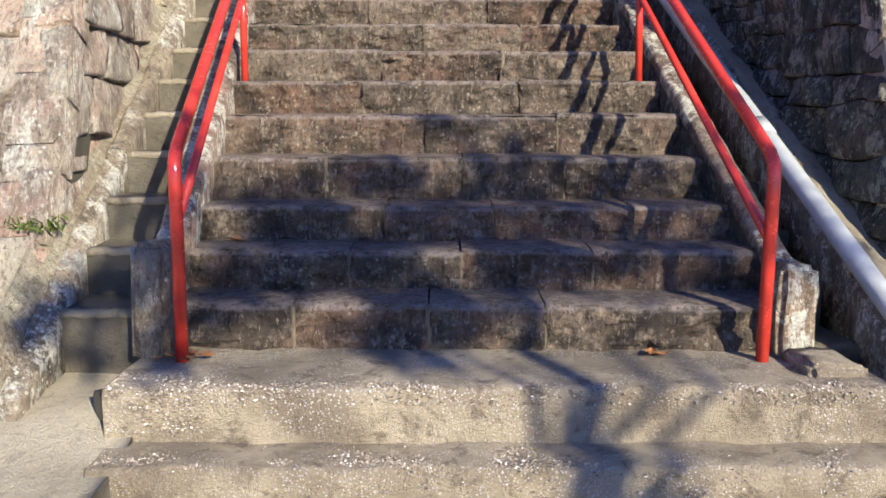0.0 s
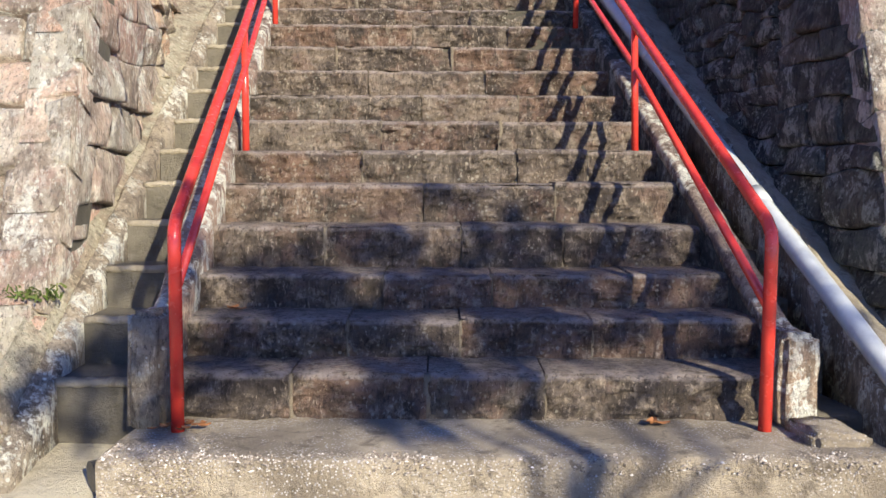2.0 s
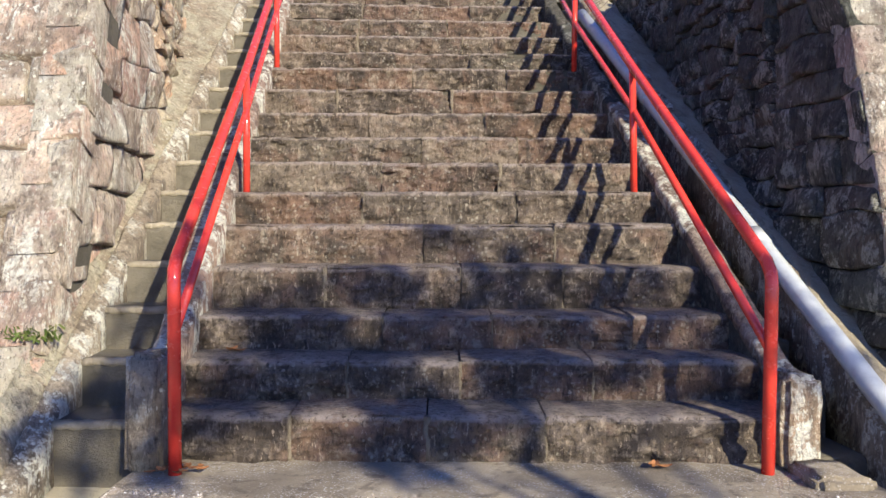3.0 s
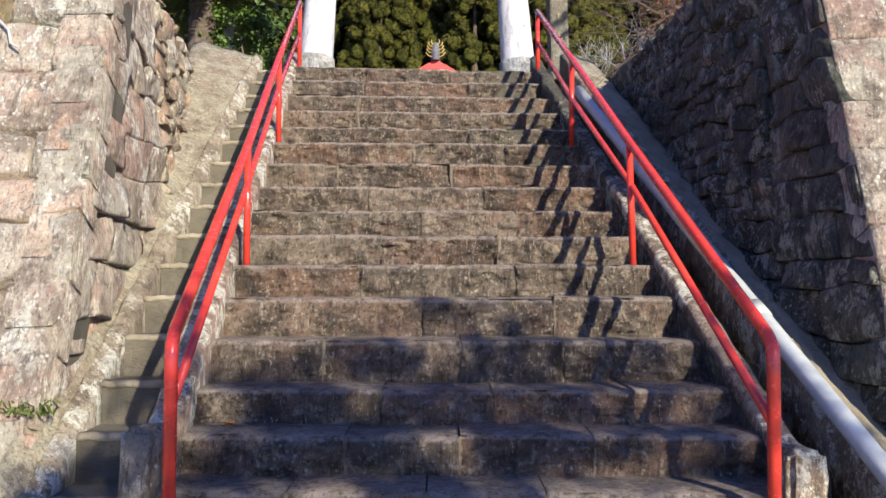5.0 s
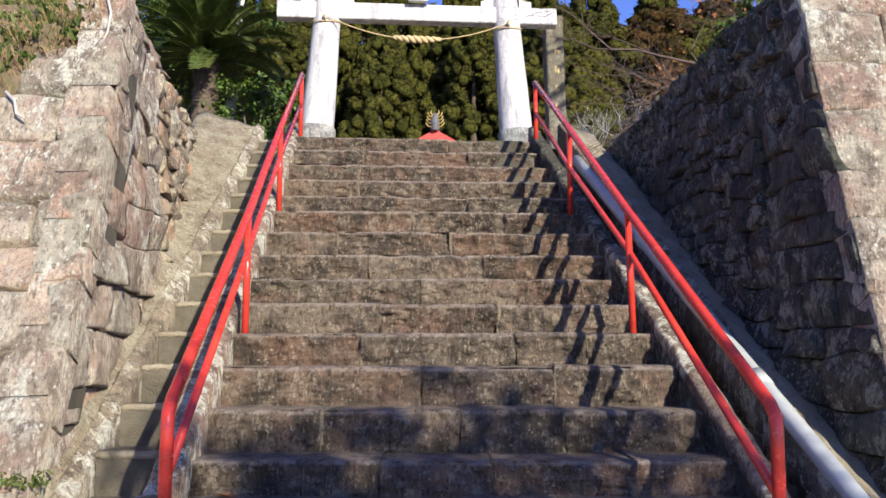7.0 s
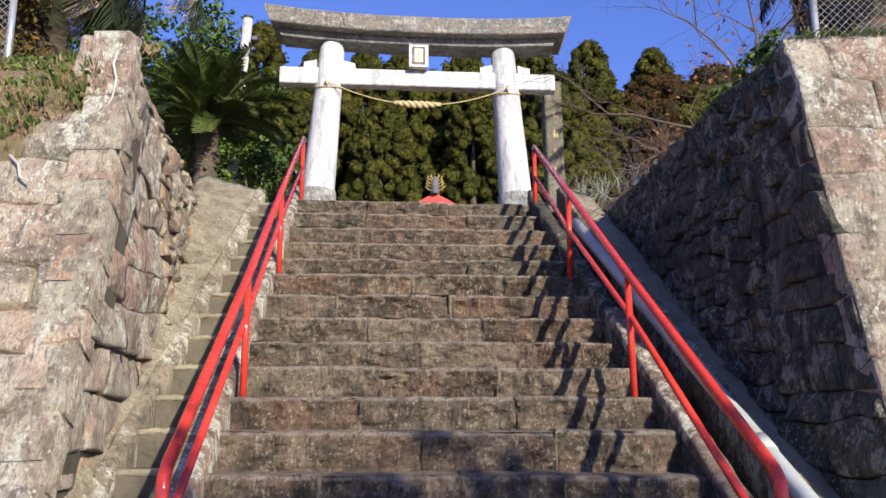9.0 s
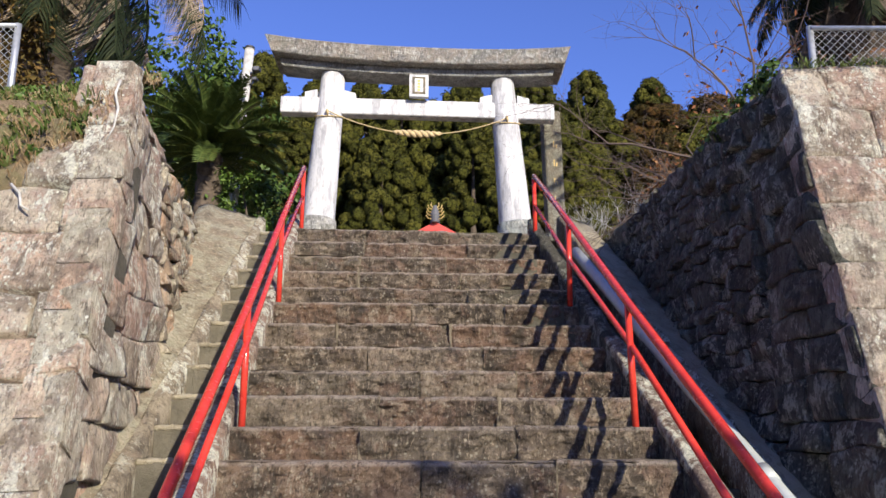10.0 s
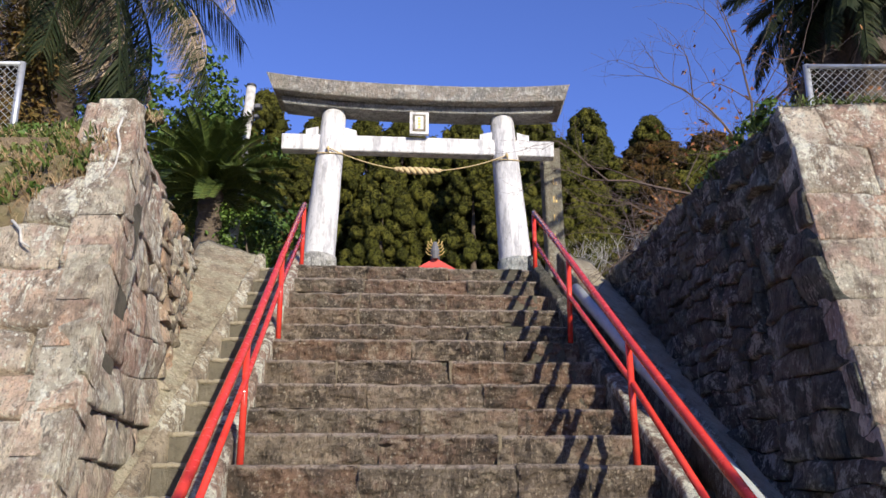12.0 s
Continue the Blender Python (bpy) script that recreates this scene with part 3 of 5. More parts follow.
def wall_stones(parent, face, rows, cols, size, mat, seed, depth=0.07, jitter=0.3, limit=None, name="stone", joint=0.008, relief=1.0):
    """Lays stones over a face. face(u, v) -> point in metres along and up; rows of uneven height, stones of uneven width."""
    rnd = random.Random(seed)
    (u0, u1), (v0, v1) = cols, rows
    w, h = size
    v = v0
    made = 0
    lines = []
    while v < v1 - h * 0.3:
        lines.append(v)
        v += h * rnd.uniform(0.75, 1.3)
    lines.append(v1)
    amp = h * jitter * 0.5

    def wavy(i, u):
        if i in (0, len(lines) - 1):
            return lines[i]
        return lines[i] + amp * noise.noise(Vector((u / w * 0.9, i * 7.3, seed)))
    for i in range(len(lines) - 1):
        u = u0 - (rnd.random() * w * 0.5 if i % 2 else 0)
        while u < u1:
            ww = w * rnd.uniform(0.6, 1.45)
            ua, ub = max(u, u0), min(u + ww, u1)
            if u1 - ub < w * 0.3:
                ub = u1
            u = ub
            if ub - ua < 0.04:
                continue
            if limit and not limit((ua + ub) / 2, (lines[i] + lines[i + 1]) / 2):
                continue
            ja, jb = rnd.uniform(-1, 1) * w * 0.08, rnd.uniform(-1, 1) * w * 0.08
            n, m = max(5, int((ub - ua) / 0.045)), max(4, int((lines[i + 1] - lines[i]) / 0.045))
            off, proud = rnd.uniform(0, 99), rnd.uniform(0.0, depth * 0.5)
            tilt, tilt2 = rnd.uniform(-0.05, 0.05), rnd.uniform(-0.05, 0.05)
            vs, fs = [], []
            for r in range(-1, m + 2):
                tt = tight(r, m)
                for c in range(-1, n + 2):
                    ss = tight(c, n)
                    uu = ua + (ub - ua) * ss
                    va, vb = wavy(i, uu) + joint / 2, wavy(i + 1, uu) - joint / 2
                    vv = va + (vb - va) * tt
                    uu += (ja * (1 - ss) + jb * ss) * (tt - 0.5) * 0.8 * (0 if (ss == 0 and ua == u0) or (ss == 1 and ub == u1) else 1) + joint / 2 * (1 - 2 * ss)
                    rim = r in (-1, m + 1) or c in (-1, n + 1)
                    es, et = min(ss, 1 - ss) * (ub - ua), min(tt, 1 - tt) * (vb - va)
                    round_ = 1 - math.exp(-es / 0.009) * 0.6 - math.exp(-et / 0.009) * 0.6
                    k = -0.2 if rim else proud + depth * 0.55 * max(round_, -0.1) + relief * (0.03 * fbm((uu + off, vv, off), 5, 5) - 0.022 * abs(fbm((uu * 0.7 + off, vv * 1.3, off), 9, 4))) + tilt * (ss - 0.5) + tilt2 * (tt - 0.5)
                    vs.append(face(uu, vv, k))
            q = n + 3
            for r in range(m + 2):
                for c in range(n + 2):
                    a = r * q + c
                    fs.append((a, a + 1, a + q + 1, a + q))
            mesh_object(name, vs, fs, mat, parent, smooth=True)
            made += 1
    return made


BATTER = 0.35


def front_left(u, v, k):      # u runs from the far left to the corner
    y = 4.70 - BATTER * (TOP - v) + 0.10 * (-u)
    nrm = Vector((0.09, -0.94, 0.33))
    xc = -1.66 - 0.10 * abs((v - 1.5) / 1.7) ** 2
    return Vector((xc + u, y, v)) + nrm * k


def side_left(u, v, k):       # u runs from the corner up beside the stairs
    y = 4.70 - BATTER * (TOP - v) * max(0.0, 1 - u / 1.6) + u
    xc = -1.66 - 0.10 * abs((v - 1.5) / 1.7) ** 2
    x = xc - 0.135 * u - 0.06 * (v - 1.5) * min(1, u / 1.5)
    return Vector((x, y, v)) + Vector((1.0, 0.08, 0.05)) * k


def front_right(u, v, k):     # u runs from the corner to the far right
    y = 4.75 - BATTER * (TOP - v) - 0.02 * u
    return Vector((2.0 + u, y, v)) + Vector((0.0, -0.94, 0.33)) * k


def side_right(u, v, k):      # u runs from the corner up beside the stairs
    y = 4.75 - BATTER * (TOP - v) * max(0.0, 1 - u / 1.6) + u
    x = 2.0 - 0.075 * u - 0.09 * (TOP - v) * min(1, u / 1.2)
    return Vector((x, y, v)) + Vector((-0.98, -0.07, 0.1)) * k


def backing(name, parent, face, us, vs):
    v, f = [], []
    nu, nv = len(us), len(vs)
    for k in (-0.11, -0.45):
        for a in us:
            for b in vs:
                v.append(face(a, b, k))
    n = nu * nv
    for s in (0, n):
        for i in range(nu - 1):
            for j in range(nv - 1):
                a = s + i * nv + j
                f.append((a, a + nv, a + nv + 1, a + 1))
    loop = [i * nv for i in range(nu)] + [(nu - 1) * nv + j for j in range(1, nv)] + [i * nv + nv - 1 for i in range(nu - 2, -1, -1)] + [j for j in range(nv - 2, 0, -1)]
    for a, b in zip(loop, loop[1:] + loop[:1]):
        f.append((a, b, b + n, a + n))
    return mesh_object(name, v, f, M_MORTAR, parent)


wall_l = thing("wall_left", "battered retaining wall of big lichen-spotted stone blocks beside the stairs", "wall", kind="structure")
wall_r = thing("wall_right", "battered retaining wall of rough stone with a shaded flank beside the stairs", "wall", kind="structure")
lin = lambda a, b, n: [a + (b - a) * k / n for k in range(n + 1)]
stone_line = lambda u, v: v < (3.16 if u > -0.24 else max(3.06 + u * 0.98, 2.2))
wall_stones(wall_l, front_left, (-0.45, 3.2), (-2.6, 0.03), (0.44, 0.25), M_WALL, 5, 0.04, 0.5, stone_line, joint=0.02, relief=0.6)
wall_stones(wall_l, side_left, (-0.4, 3.2), (-0.02, 1.25), (0.4, 0.25), M_WALL, 6, 0.016, 0.7, lambda u, v: v > slope_z(3.6 + u) - 0.45, joint=0.005, relief=0.9)
wall_stones(wall_l, side_left, (0.6, 3.2), (1.25, 4.3), (0.2, 0.14), M_RUBBLE, 7, 0.032, 0.95, lambda u, v: v > slope_z(4.4 + u) - 0.15, joint=0.006)
wall_stones(wall_r, front_right, (-0.45, 3.2), (-0.03, 2.2), (0.6, 0.3), M_WALL, 8, 0.03, 0.25, relief=0.55)
# flank stones take the shade-darkened stone, not the rubble colour
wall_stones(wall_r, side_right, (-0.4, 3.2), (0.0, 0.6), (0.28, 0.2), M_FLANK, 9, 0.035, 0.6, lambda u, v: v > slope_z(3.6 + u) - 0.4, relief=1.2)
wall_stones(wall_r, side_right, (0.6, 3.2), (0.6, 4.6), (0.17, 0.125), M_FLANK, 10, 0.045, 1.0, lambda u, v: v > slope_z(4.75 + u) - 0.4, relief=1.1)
backing("rubble_core", wall_l, front_left, lin(-14, 0, 14), lin(-0.5, 2.15, 6))
backing("rubble_core", wall_l, front_left, lin(-0.55, 0, 3), lin(2.15, 3.0, 3))
backing("rubble_core", wall_l, side_left, lin(0.35, 4.6, 12), lin(-0.5, 3.15, 8))
backing("rubble_core", wall_r, front_right, lin(0, 14, 14), lin(-0.5, 3.15, 8))
backing("rubble_core", wall_r, side_right, lin(0.35, 4.9, 12), lin(-0.5, 3.15, 8))

# ---- torii ----
TY = 11.0
OX, OZ = -0.3, TOP
YAW = 0.075                               # the left side stands nearer
torii = thing("torii", "white weathered concrete shrine gate with grey curved lintel", "gate", at=(OX, TY, OZ))


def place(x, y, z):
    """From places in the world's x and z and the depth from the gate's plane."""
    return (x - OX, y + YAW * (x - OX), z - OZ)


def column(xb, xt):
    s = 1 if xb < 0 else -1
    zs = [TOP - 0.08, 3.9, 4.6, 5.3, 6.03]
    pts = [place(xb + (xt - xb) * (z - TOP) / (6.0 - TOP), 0, z) for z in zs]
    c = part("column", tube(pts, [0.226, 0.215, 0.198, 0.178, 0.156], 32), M_WHITE, torii, smooth=True)
    ring = [place(xb + (xt - xb) * (z - TOP) / (6.0 - TOP), 0, z) for z in (TOP - 0.06, 3.97, 4.02, 4.03)]
    part("base_sleeve", tube(ring, [0.25, 0.238, 0.23, 0.215], 32), M_TORII_DARK, c, "grey cement base sleeve", smooth=True)


column(-1.612, -1.42)
column(1.035, 0.83)


def beam(name, x0, x1, zs, halves, mat, label="", n=28, lift=0.0, flare=0.0, ridge=0.0, drop=0.0):
    """A beam from x0 to x1; zs: bottom and top at the middle; lift: how far the ends curve up."""
    secs = []
    mid, hw = (x0 + x1) / 2, (x1 - x0) / 2
    hb, ht = halves
    for i in range(n + 1):
        s = -1 + 2 * i / n
        x = mid + hw * s
        up = lift * abs(s) ** 2.4 - drop * s
        b, tp = zs[0] + up, zs[1] + up + 0.2 * lift * abs(s) ** 3
        e = flare * s
        c = 0.012
        secs.append([place(x, -hb, b + c), place(x, -hb + c, b), place(x, hb - c, b), place(x, hb, b + c), place(x + e, ht, tp - c), place(x + e, ht - c, tp),
                     place(x + e, 0, tp + ridge), place(x + e, -ht + c, tp), place(x + e, -ht, tp - c)])
    v, f = prism_along(secs)
    return mesh_object(name, v, f, mat, torii, label)


beam("kasagi", -2.18, 1.64, (6.085, 6.285), (0.36, 0.4), M_TORII_DARK, "dark weathered curved top lintel", lift=0.085, flare=0.085, ridge=0.05, drop=0.012)
beam("shimaki", -2.07, 1.50, (5.995, 6.083), (0.185, 0.2), M_TORII_DARK, "grey second lintel", lift=0.06, flare=0.03, drop=0.01)
beam("nuki", -2.08, 1.52, (5.452, 5.674), (0.09, 0.09), M_WHITE, "white tie beam")
for xc in (-1.445, 0.86):
    for side in (-1, 1):
        xa, xb = xc + side * 0.17, xc + side * 0.33
        v, f = prism_along([[place(xa, yy, 5.675), place(xb, yy, 5.675), place(xb, yy, 5.75), place(xa, yy, 5.79)] for yy in (-0.07, 0.07)])
        mesh_object("wedge", v, f, M_WHITE, torii)


def plate(name, x0, x1, z0, z1, y0, y1, mat, parent, label=""):
    return mesh_object(name, *prism_along([[place(x0, yy, z0), place(x1, yy, z0), place(x1, yy, z1), place(x0, yy, z1)] for yy in (y0, y1)]), mat, parent, label)


plaque = plate("plaque", -0.405, -0.155, 5.676, 5.985, -0.2, -0.12, M_WHITE, torii, "small carved stone name plaque")
plate("plaque_field", -0.365, -0.195, 5.71, 5.95, -0.206, -0.2, M_STELE, plaque)
plate("plaque_panel", -0.335, -0.225, 5.735, 5.925, -0.212, -0.206, M_WHITE, plaque)
for i in range(4):
    z = 5.905 - 0.043 * i
    plate("character_bar", -0.298, -0.262, z - 0.03, z, -0.217, -0.212, M_GOLD, plaque)

# the straw rope hung between the columns
rope = thing("straw_rope", "twisted straw festoon rope hung between the gate columns", "rope", at=(OX, TY, OZ))


def hang(s):
    x = -1.44 + (0.875 + 1.44) * s
    z = 5.43 - 0.02 * s - 0.27 * (1 - (2 * s - 1) ** 2)
    return Vector(place(x, -0.2, z))


part("cord", tube([hang(k / 30) for k in range(31)], 0.0075, 6), M_ROPE, rope, smooth=True)
for strand in range(2):
    pts, rad = [], []
    for k in range(61):
        s = 0.36 + 0.27 * k / 60
        a = k / 60 * math.pi * 8 + strand * math.pi
        fat = math.sin(math.pi * k / 60) ** 0.5
        pts.append(hang(s) + Vector((0, math.cos(a), math.sin(a))) * 0.022 * fat)
        rad.append(0.01 + 0.022 * fat)
    part("strand", tube(pts, rad, 8), M_ROPE, rope, smooth=True)
for x, zz in ((-1.46, 5.43), (0.875, 5.41)):
    ring = [Vector(place(x + 0.19 * math.cos(a), 0.19 * math.sin(a), zz + 0.06 * math.sin(a))) for a in (2 * math.pi * k / 20 for k in range(21))]
    part("loop", tube(ring, 0.009, 6), M_ROPE, rope, smooth=True)
    part("knot", tube([place(x, -0.2, zz + 0.025), place(x, -0.215, zz), place(x + 0.01, -0.2, zz - 0.06)], [0.014, 0.022, 0.006], 8), M_ROPE, rope, smooth=True)

# ---- stone stele behind the gate ----
stele = thing("stone_stele", "tall square grey granite stele with gilded inscription beside the gate", "stele", at=(1.58, 11.6, TOP))
bm = box(-0.12, -0.11, -0.05, 0.12, 0.11, 2.56, 0.012)
for v in bm.verts:
    v.co.x += -0.05 * v.co.z / 2.56 + 0.0
part("shaft", bm, M_STELE, stele)
part("plinth", box(-0.25, -0.24, -0.06, 0.25, 0.24, 0.12, 0.02), M_STELE, stele)
for k in range(4):
    z = 2.06 - 0.265 * k
    for dx, w in ((-0.02, 0.008), (0.016, 0.016)):
        part("character_bar", box(dx - 0.03 - w / 2 + 0.01, -0.116, z - 0.05, dx - 0.03 + w / 2 + 0.01, -0.1095, z + 0.045 - 0.05 * (dx > 0), 0.0), M_GOLD, stele)
stele.rotation_euler.z = radians(8)
# ---- aprons and small things at the foot of the stairs ----
def apron(name, label, x0, x1, y0, y1, zfun, mat, cell=0.06):
    nx, ny = int((x1 - x0) / cell), int((y1 - y0) / cell)
    verts, faces = [], []
    for j in range(ny + 1):
        for k in range(nx + 1):
            x, y = x0 + (x1 - x0) * k / nx, y0 + (y1 - y0) * j / ny
            verts.append((x, y, zfun(x, y) + 0.012 * fbm((x, y, 3), 3, 4)))
    w = nx + 1
    for j in range(ny):
        for k in range(nx):
            a = j * w + k
            faces.append((a, a + 1, a + w + 1, a + w))
    b = len(verts)
    rim = [k for k in range(w)] + [j * w + nx for j in range(1, ny + 1)] + [ny * w + k for k in range(nx - 1, -1, -1)] + [j * w for j in range(ny - 1, 0, -1)]
    verts += [(verts[i][0], verts[i][1], -0.7) for i in rim]
    for i in range(len(rim)):
        q = (i + 1) % len(rim)
        faces.append((rim[i], rim[q], b + q, b + i))
    return tagged(mesh_object(name, verts, faces, mat, smooth=True), label, "pavement", kind="structure")


apron("pavement_left", "pale worn cement apron below the gutter mouth", -4.2, -1.1, 2.2, 3.72,
      lambda x, y: -0.12 + 0.3 * max(min(y - 3.2, 0.0), -0.33) + 0.1 * min(y - 2.87, 0.0) + 0.08 * max(0, y - 3.2) + 0.2 * max(0, -x - 1.6) * max(0, min(1, (y - 2.9))) - 0.06 * max(0, 1 - (x + 1.8) ** 2 / 0.5) * max(0, 3.2 - y), M_APRON)
apron("pavement_right", "pale worn cement apron below the gutter mouth", 1.5, 4.4, 2.2, 3.45, lambda x, y: -0.27 + 0.05 * max(0, y - 2.9) - 0.1 * max(0, 1.0 - abs(x - 1.75) / 0.22), M_APRON)
apron("forecourt", "wide plain cement forecourt below the stairs", -9.0, 9.0, -7.0, 2.9, lambda x, y: GROUND + 0.03, M_LANDING, 0.3)


# closed black cylinder in place of the hole's inner shade
hole = part("drain_opening", tube([(-1.12, 3.2, -0.075), (-1.245, 3.1, -0.085)], [0.05, 0.056], 16), M_BLACK, None)
tagged(hole, "drain opening in the landing's end, its shade a solid black plug", "drain opening", kind="structure")


def aggregate():
    """Pebbles worn out of the cement along the edges of the landing and the lower step."""
    rnd = random.Random(61)
    verts, faces = [], []

    def pebble(x, y, z):
        r = rnd.uniform(0.0025, 0.0065)
        a, b, h = r * rnd.uniform(0.8, 1.5), r * rnd.uniform(0.7, 1.2), r * rnd.uniform(0.5, 0.9)
        t, i = rnd.uniform(0, 3.14), len(verts)
        for k in range(5):
            q = k * 1.2566 + t
            verts.append((x + a * math.cos(q), y + b * math.sin(q), z - 0.3 * h + rnd.uniform(-0.2, 0.2) * h))
        verts.extend([(x + rnd.uniform(-0.3, 0.3) * a, y, z + h), (x, y, z - h)])
        for k in range(5):
            j = (k + 1) % 5
            faces.extend([(i + k, i + j, i + 5), (i + j, i + k, i + 6)])
    for _ in range(5200):
        x = rnd.uniform(-1.17, 1.58)
        if rnd.random() < 0.45 and n3(x, 0, 1, 2.5) < 0.0:
            continue
        kind = rnd.random()
        if kind < 0.33:                  # the landing's edge
            d = abs(rnd.gauss(0, 0.035))
            pebble(x, 3.035 + d, -0.002 - 0.012 * math.exp(-d / 0.01))
        elif kind < 0.8:                 # the lower step's edge
            d = abs(rnd.gauss(0, 0.07))
            pebble(x, 2.81 + min(d, 0.2), -0.202 - 0.012 * math.exp(-d / 0.01))
        else:                            # the front faces
            if rnd.random() < 0.5:
                pebble(x, 3.024, rnd.uniform(-0.06, -0.01))
            else:
                pebble(x, 2.795, rnd.uniform(-0.4, -0.21))
    for _ in range(700):                 # the worn end beside the drain
        d = rnd.random() ** 1.5
        pebble(-1.19 + 0.35 * d, rnd.uniform(3.03, 3.3), 0.0)
        pebble(-1.19 + 0.35 * d, 3.024, rnd.uniform(-0.16, 0.0))
    tagged(mesh_object("pebbles", verts, faces, M_PEBBLE), "pale pebbles worn out of the cement landing edges", "pebbles", kind="stuff")


aggregate()


def leaf_quads(points, normals, size, rnd, slim=0.55, spread=0.5, fold=0.25):
    """Small folded leaves at the points, each facing about its normal."""
    verts, faces = [], []
    for p, nrm in zip(points, normals):
        n = (Vector(nrm) + Vector((rnd.gauss(0, spread), rnd.gauss(0, spread), rnd.gauss(0, spread)))).normalized()
        a = n.orthogonal().normalized()
        ang = rnd.uniform(0, 6.283)
        a = (a * math.cos(ang) + n.cross(a) * math.sin(ang))
        b = n.cross(a)
        s = size * rnd.uniform(0.6, 1.35)
        p = Vector(p)
        i = len(verts)
        verts += [p - a * s * 0.5, p + b * s * slim * 0.5 + n * s * fold * 0.3, p + a * s * 0.5, p - b * s * slim * 0.5 + n * s * fold * 0.3]
        faces.append((i, i + 1, i + 2, i + 3))
    return verts, faces


def ball_points(rnd, n, centre, radii, shell=0.55):
    ps, ns = [], []
    for _ in range(n):
        d = Vector((rnd.gauss(0, 1), rnd.gauss(0, 1), rnd.gauss(0, 1))).normalized()
        r = rnd.uniform(shell, 1.0)
        ps.append(Vector(centre) + Vector((d.x * radii[0], d.y * radii[1], d.z * radii[2])) * r)
        ns.append(d)
    return ps, ns


# fallen leaves
def fallen_leaf(x, y, z, size, rnd, group, mat=None):
    n = 5
    verts, faces = [], []
    ang = rnd.uniform(0, 6.28)
    curl = rnd.uniform(0.1, 0.4)
    for i in range(n + 1):
        s = i / n
        w = math.sin(math.pi * (0.08 + 0.9 * s)) * 0.33
        for q in (-1, 0, 1):
            lx, ly = (s - 0.5) * size, q * w * size
            verts.append((lx * math.cos(ang) - ly * math.sin(ang), lx * math.sin(ang) + ly * math.cos(ang), 0.004 + curl * size * (abs(q) * 0.35 + (2 * s - 1) ** 2 * 0.4)))
    for i in range(n):
        for q in range(2):
            a = i * 3 + q
            faces.append((a, a + 1, a + 4, a + 3))
    ob = mesh_object("fallen_leaf", verts, faces, mat or M_RUSTLEAF)
    ob.location = (x, y, z)
    return tagged(ob, "curled dry orange-brown leaf lying on the stonework", "leaf", group)


rl = random.Random(21)
for _ in range(22):
    fallen_leaf(-1.03 + rl.gauss(0, 0.055), 3.40 + rl.gauss(0, 0.035), 0.002 + rl.uniform(0, 0.02), rl.uniform(0.025, 0.055), rl, "leaves at the post")
for x, y, z, s in ((0.83, 3.46, 0.006, 0.07), (0.87, 3.45, 0.006, 0.06), (-0.98, 4.15, 0.375, 0.07), (-0.94, 4.13, 0.375, 0.06), (0.08, 8.05, 2.80, 0.08), (0.02, 7.76, 2.60, 0.07)):
    fallen_leaf(x, y, z, s, rl, "leaves on the steps")
for y, off in ((5.02, 0.03), (5.06, 0.07), (5.08, 0.24), (5.6, 0.26), (4.5, 0.06), (4.97, 0.05)):
    k = math.floor((y - 3.55) / RUN)
    fallen_leaf(GL(y) + off, y, slope_z(3.55 + (k + 1) * RUN) - 0.23, 0.085, rl, "leaves in the gutter")


# ---- earth bank and weeds over the left wall ----
def bank_point(u, s):
    """u along the wall from its corner (negative to the left), s from the stones' top up to the terrace."""
    z0 = max(2.84 + u * 0.98, 2.05)
    z1 = 3.42
    base = front_left(u, z0, -0.045)
    bulge = math.sin(math.pi * min(1, s * 1.3)) * 0.15
    z = z0 + (z1 - z0) * s
    y = base.y + (z - z0) * 0.5 + 0.5 * s * s - bulge
    return Vector((base.x, y, z))


def build_bank():
    verts, faces = [], []
    nu, ns = 90, 30
    for i in range(nu + 1):
        u = -5.5 + 5.4 * i / nu
        for j in range(ns + 1):
            p = bank_point(u, j / ns)
            d = 0.1 * fbm((p.x, p.y, p.z), 4.5, 5)
            verts.append(p + Vector((0, -d, d * 0.4)))
    for i in range(nu):
        for j in range(ns):
            a = i * (ns + 1) + j
            faces.append((a, a + ns + 1, a + ns + 2, a + 1))
    tagged(mesh_object("earth_bank", verts, faces, M_SOIL, smooth=True), "weedy earth bank slumped over the top of the wall", "earth bank", kind="structure")


build_bank()


def tufts(name, label, spots, mat, blades, length, rnd, width=0.012, droop=0.5):
    """Grass tufts: thin bent blades."""
    verts, faces = [], []
    for p, nrm in spots:
        for _ in range(blades):
            d = (Vector(nrm) * 0.6 + Vector((rnd.gauss(0, 0.6), rnd.gauss(0, 0.6), rnd.uniform(0.2, 1.0)))).normalized()
            side = d.cross(Vector((rnd.gauss(0, 1), rnd.gauss(0, 1), 0.2))).normalized() * width * rnd.uniform(0.5, 1.2)
            ln = length * rnd.uniform(0.5, 1.3)
            b = Vector(p) + Vector((rnd.gauss(0, 0.03), rnd.gauss(0, 0.03), 0))
            i = len(verts)
            m = b + d * ln * 0.55
            e = m + (d * 0.5 + Vector((0, 0, -droop))) * ln * 0.5
            verts += [b - side, b + side, m + side * 0.8, m - side * 0.8, e]
            faces += [(i, i + 1, i + 2, i + 3), (i + 3, i + 2, i + 4)]
    return tagged(mesh_object(name, verts, faces, mat), label, "plants", kind="stuff")


